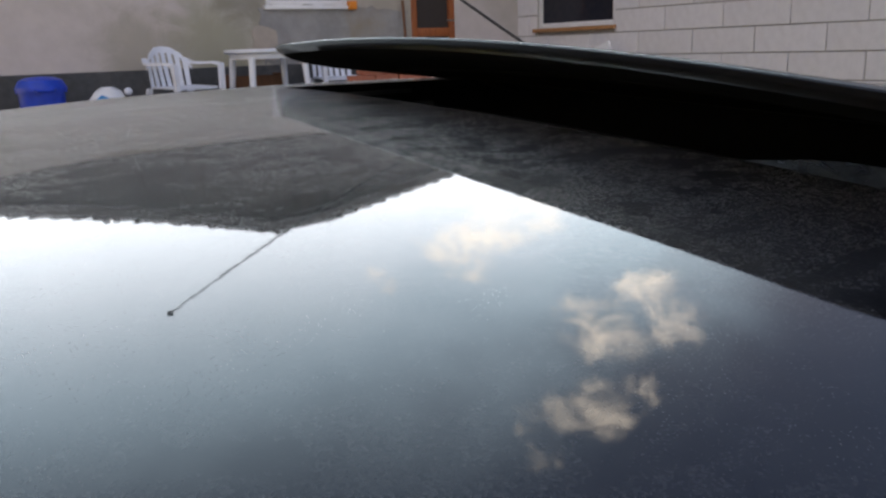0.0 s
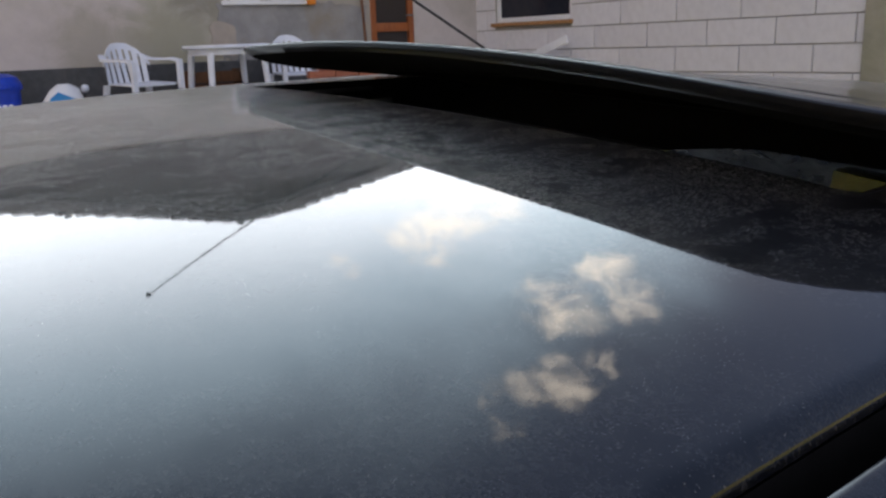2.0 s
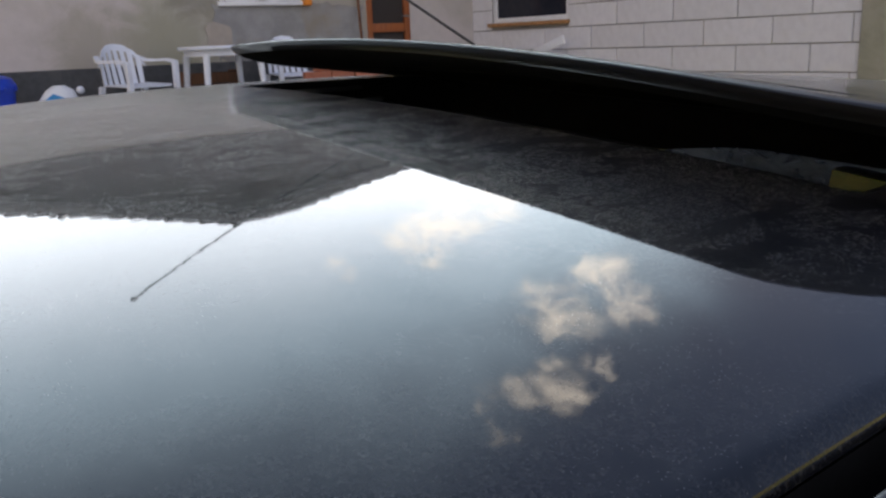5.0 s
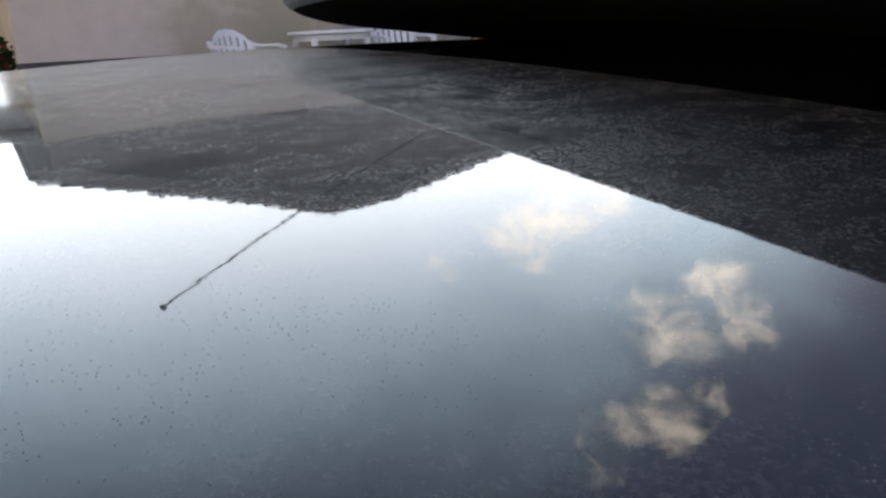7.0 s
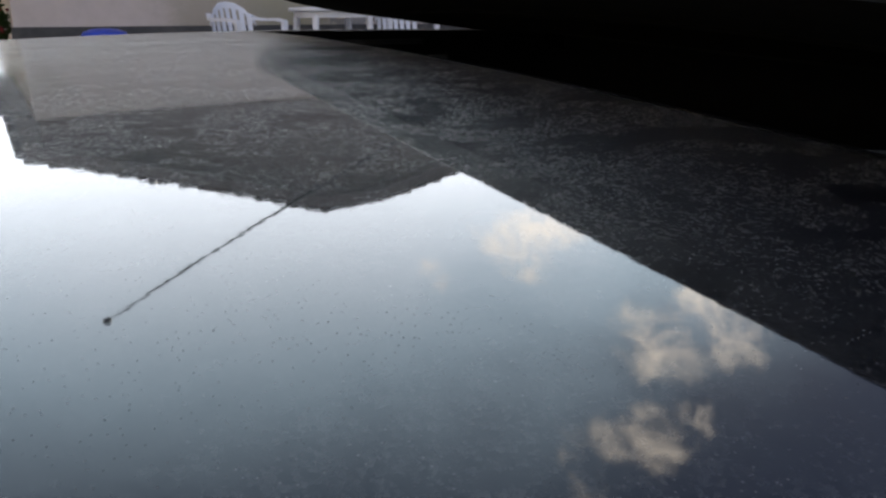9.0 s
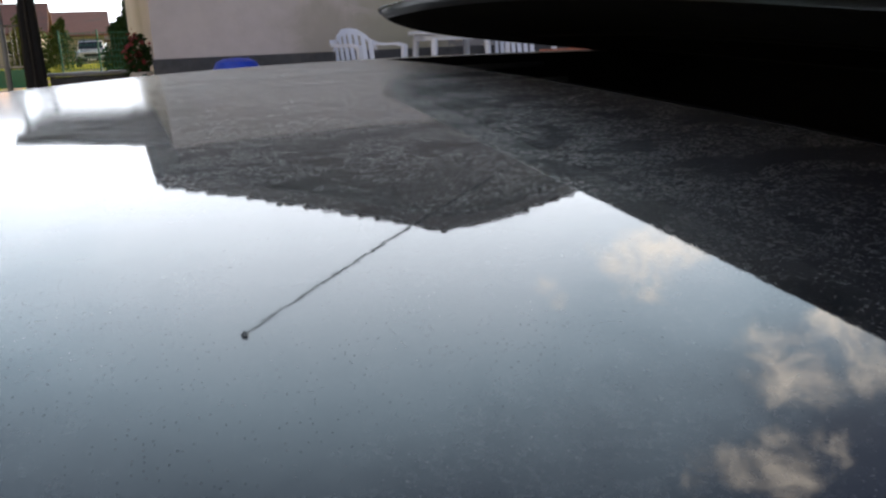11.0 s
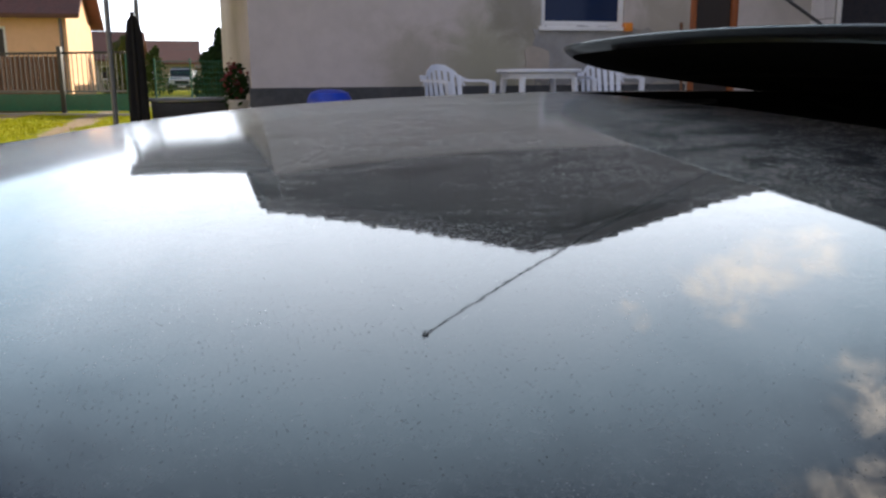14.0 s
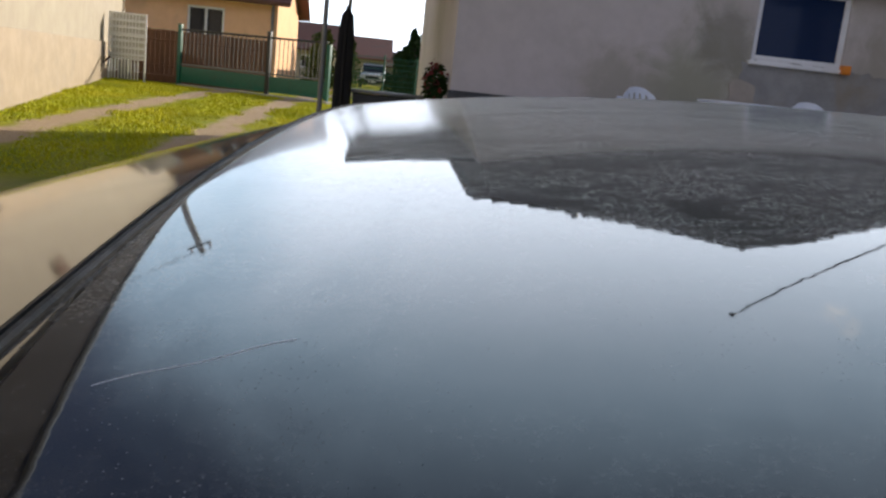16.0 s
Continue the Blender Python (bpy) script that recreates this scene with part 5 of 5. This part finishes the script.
prof = ((YN - 0.0088, -0.0112), (YN - 0.0092, -0.030), (YN - 0.0195, -0.032), (YN - 0.0205, -0.016), (YN - 0.022, -0.050), (YN - 0.006, -0.055))
wpart("door_seal", loft([[(x, y, roof_z(x, YN) + d) for y, d in prof] for x in XS]), MATTEBLACK, CAR)
prof = ((YN - 0.0212, -0.028), (YN - 0.0210, -0.0135), (YN - 0.0225, -0.0112), (YN - 0.026, -0.0104), (YN - 0.055, -0.022), (YN - 0.115, -0.075), (YN - 0.107, -0.095), (YN - 0.05, -0.07))
wpart("door_frame", loft([[(x, y, roof_z(x, YN) + d) for y, d in prof] for x in XS]), PAINT, CAR)
prof = ((YF + 0.009, -0.012), (YF + 0.05, -0.05), (YF + 0.10, -0.085), (YF + 0.09, -0.10), (YF + 0.03, -0.07))
wpart("door_frame", loft([[(x, y, roof_z(x, YF) + d) for y, d in prof] for x in XS]), PAINT, CAR)
# lining under the skin
bm = sheet(lambda u, v: (u, v, roof_z(u, v) - 0.05), spread(XR + 0.11, XF, 20), spread(YN - 0.02, YF + 0.02, 16), lambda u, v: HX0 - 0.02 < u < HX1 + 0.02 and HY0 - 0.02 < v < HY1 + 0.02)
wpart("headlining", bm, INTERIOR, CAR)


def lower_body():
    def sec(x, w, zb, zt):
        return [(x, 0.4 + a * w, z) for a, z in ((-0.92, zb), (0.92, zb), (1.0, zb + 0.12), (1.0, zb + 0.38), (0.985, zt - 0.08), (0.93, zt), (-0.93, zt), (-0.985, zt - 0.08), (-1.0, zb + 0.38), (-1.0, zb + 0.12))]
    wpart("body", loft([sec(-1.32, 0.70, 0.45, 0.82), sec(-1.22, 0.79, 0.30, 0.90), sec(-0.9, 0.825, 0.24, 0.93), sec(0.4, 0.83, 0.22, 0.92), sec(1.6, 0.83, 0.22, 0.90), sec(2.4, 0.80, 0.24, 0.80), sec(2.72, 0.72, 0.32, 0.66)]), PAINT, CAR, "dark painted body shell")
    for s in (-1, 1):
        y_in, y_out = 0.4 + s * (0.55 + 0.10), 0.4 + s * 0.81
        ed = YN if s < 0 else YF
        top = lambda x: roof_z(min(max(x, XR), XF), ed) - 0.085
        for a, b in ((-0.29, 0.22), (0.28, 1.02)):
            f = lambda x, t: (x, y_in + (y_out - y_in) * t, top(x) + (0.915 - top(x)) * t)
            bm = loft([[f(a - 0.16 * (a < 0), 1), f(b, 1), f(b, 0.03), f(a, 0.03)], [tuple(p + q for p, q in zip(f(xx, t), (0, s * 0.006, 0))) for xx, t in ((a - 0.16 * (a < 0), 1), (b, 1), (b, 0.03), (a, 0.03))]])
            wpart("side_window", bm, CARGLASS if s < 0 else CLEARGLASS, CAR).visible_shadow = s < 0
        for x in (0.25, -0.37, 1.08):
            wpart("pillar", tube([(x, y_in, top(x) + 0.01), (x + (0.55 if x > 1 else -0.25 if x < 0 else 0), y_out, 0.91)], 0.03, 8), PAINT, CAR)
        for x in (-0.70, 1.95):
            w = wpart("wheel", rod((x, 0.4 + s * 0.66, 0.30), (x, 0.4 + s * 0.845, 0.30), 0.30, 0.30, 28), TYRE, CAR)
            wpart("rim", rod((x, 0.4 + s * 0.84, 0.30), (x, 0.4 + s * 0.855, 0.30), 0.19, 0.17, 20), ALLOY, w)
        wpart("headlamp", box((2.60, 0.4 + s * 0.52 - 0.14, 0.55), (2.72, 0.4 + s * 0.52 + 0.14, 0.68), 0.02), LAMPGLASS, CAR)
        wpart("tail_lamp", box((-1.33, 0.4 + s * 0.58 - 0.11, 0.62), (-1.24, 0.4 + s * 0.58 + 0.11, 0.80), 0.02), surface("red_lens", (0.35, 0.01, 0.01), 0.2, coat=1, bump=0), CAR)
    ws = lambda t, y: (1.135 + 0.66 * t, 0.4 + (y - 0.4) * (1 + 0.25 * t), roof_z(XF, y) - 0.016 - 0.42 * t)
    wpart("windscreen", sheet(ws, spread(0, 1, 8), spread(YN, YF, 8)), WINDSCREEN, CAR).visible_shadow = False
    wpart("rear_mirror", box((-0.018, -0.105, -0.032), (0.018, 0.105, 0.032), 0.014, pose(0.925, 0.185, 1.266, 0, 8, -28)), BLACKMETAL, CAR)
    mir = bpy.data.materials.new("mirror_face")
    mir.use_nodes = True
    mb = mir.node_tree.nodes["Principled BSDF"]
    # Olive base colour puts the dim green reflection into the mirror itself.
    mb.inputs["Base Color"].default_value, mb.inputs["Metallic"].default_value, mb.inputs["Roughness"].default_value = (0.10, 0.125, 0.065, 1), 1.0, 0.16
    wpart("mirror_face", box((-0.0205, -0.096, -0.025), (-0.019, 0.096, 0.025), 0.0, pose(0.925, 0.185, 1.266, 0, 8, -28)), mir, CAR)
    wpart("mirror_stalk", tube([(0.935, 0.155, 1.29), (1.09, 0.21, 1.345)], 0.01, 8), BLACKMETAL, CAR)
    wpart("dashboard", box((1.30, -0.3, 0.80), (1.85, 1.1, 0.98), 0.05), INTERIOR, CAR)
    wpart("cabin_floor", box((-0.9, -0.36, 0.34), (1.7, 1.16, 0.40)), INTERIOR, CAR)
    for y in (0.02, 0.78):
        wpart("seat", box((0.35, y - 0.25, 0.42), (0.85, y + 0.25, 0.62), 0.05), INTERIOR, CAR)
        wpart("backrest", box((-0.05, -0.25, 0), (0.09, 0.25, 0.55), 0.05, pose(0.30, y, 0.60, 0, -16, 0)), INTERIOR, CAR)
    wpart("rear_bench", box((-0.75, -0.25, 0.42), (-0.25, 1.05, 0.75), 0.05), INTERIOR, CAR)


lower_body()

# aerial on the far front corner of the roof
a, b = Vector((0.76, 0.65, roof_z(0.76, 0.65))), Vector((0.195, 0.745, 1.778))
wpart("aerial_base", loft([[(a.x + r * math.cos(k * math.tau / 14), a.y + 0.7 * r * math.sin(k * math.tau / 14), a.z + z) for k in range(14)] for z, r in ((-0.006, 0.030), (0.006, 0.028), (0.016, 0.018), (0.022, 0.008))]), RUBBER, CAR)
wpart("aerial_rod", tube([a + (b - a) * f for f in spread(0.012, 1, 10)], [0.0021 - 0.0010 * f for f in spread(0, 1, 10)], 8), AERIAL, CAR)
bm = bmesh.new()
bmesh.ops.create_uvsphere(bm, u_segments=12, v_segments=8, radius=0.0045, matrix=Matrix.Translation(b))
wpart("aerial_tip", bm, BLACKMETAL, CAR)
# a long pale scratch in the paint
SCR = surface("pale_scratch", (0.72, 0.70, 0.70), 0.7, grain=300, bump=0)
for (x0, y0), (x1, y1), w in (((-0.2045, 0.0165), (-0.1722, 0.0275), 0.00010),):
    pts = [(x0 + (x1 - x0) * f, y0 + (y1 - y0) * f + 0.0007 * math.sin(9 * f), 0) for f in spread(0, 1, 16)]
    bm = loft([[(x, y - w, roof_z(x, y) + 0.00002), (x, y + w, roof_z(x, y) + 0.00006), (x, y + w, roof_z(x, y) - 0.001), (x, y - w, roof_z(x, y) - 0.001)] for x, y, _ in pts])
    wpart("scratch", bm, SCR, CAR, "pale scratch in the paint")


# ---- blocks of the east wall ----
def blocks():
    lo = (WIN2[0], WIN2[1], WIN2[2], WIN2[3])
    shared = {}
    L, H = 0.72, 0.24
    z = 1.33 - 4 * H
    while z < 3.28:
        joint = 3.37 - 0.36 * (round((z - 1.33) / H) % 2)
        y = joint - L
        while y < WY:
            a, b = max(y, 3.30), min(y + L, WY)
            spans = [(a, b)]
            if z + H > lo[2] + 0.02 and z < lo[3] - 0.02:
                spans = [(a, min(b, lo[0])), (max(a, lo[1]), b)]
            for c, d in spans:
                if d - c < 0.03:
                    continue
                w, h = round(d - c - 0.012, 3), round(min(z + H, 3.3) - z - 0.012, 3)
                key = (w, h)
                if key not in shared:
                    bm = box((0, 0, 0), (0.05, w, h), 0.004)
                    me = bpy.data.meshes.new("block")
                    bm.to_mesh(me)
                    bm.free()
                    me.materials.append(BLOCK)
                    shared[key] = me
                ob = new("block", shared[key])
                random.seed(int(z * 1000) * 31 + int(c * 1000))
                ob.location = (WX + random.uniform(-0.003, 0.003), c + 0.006, z + 0.006)
                ob.parent = wall_e
            y += L
        z += H


blocks()
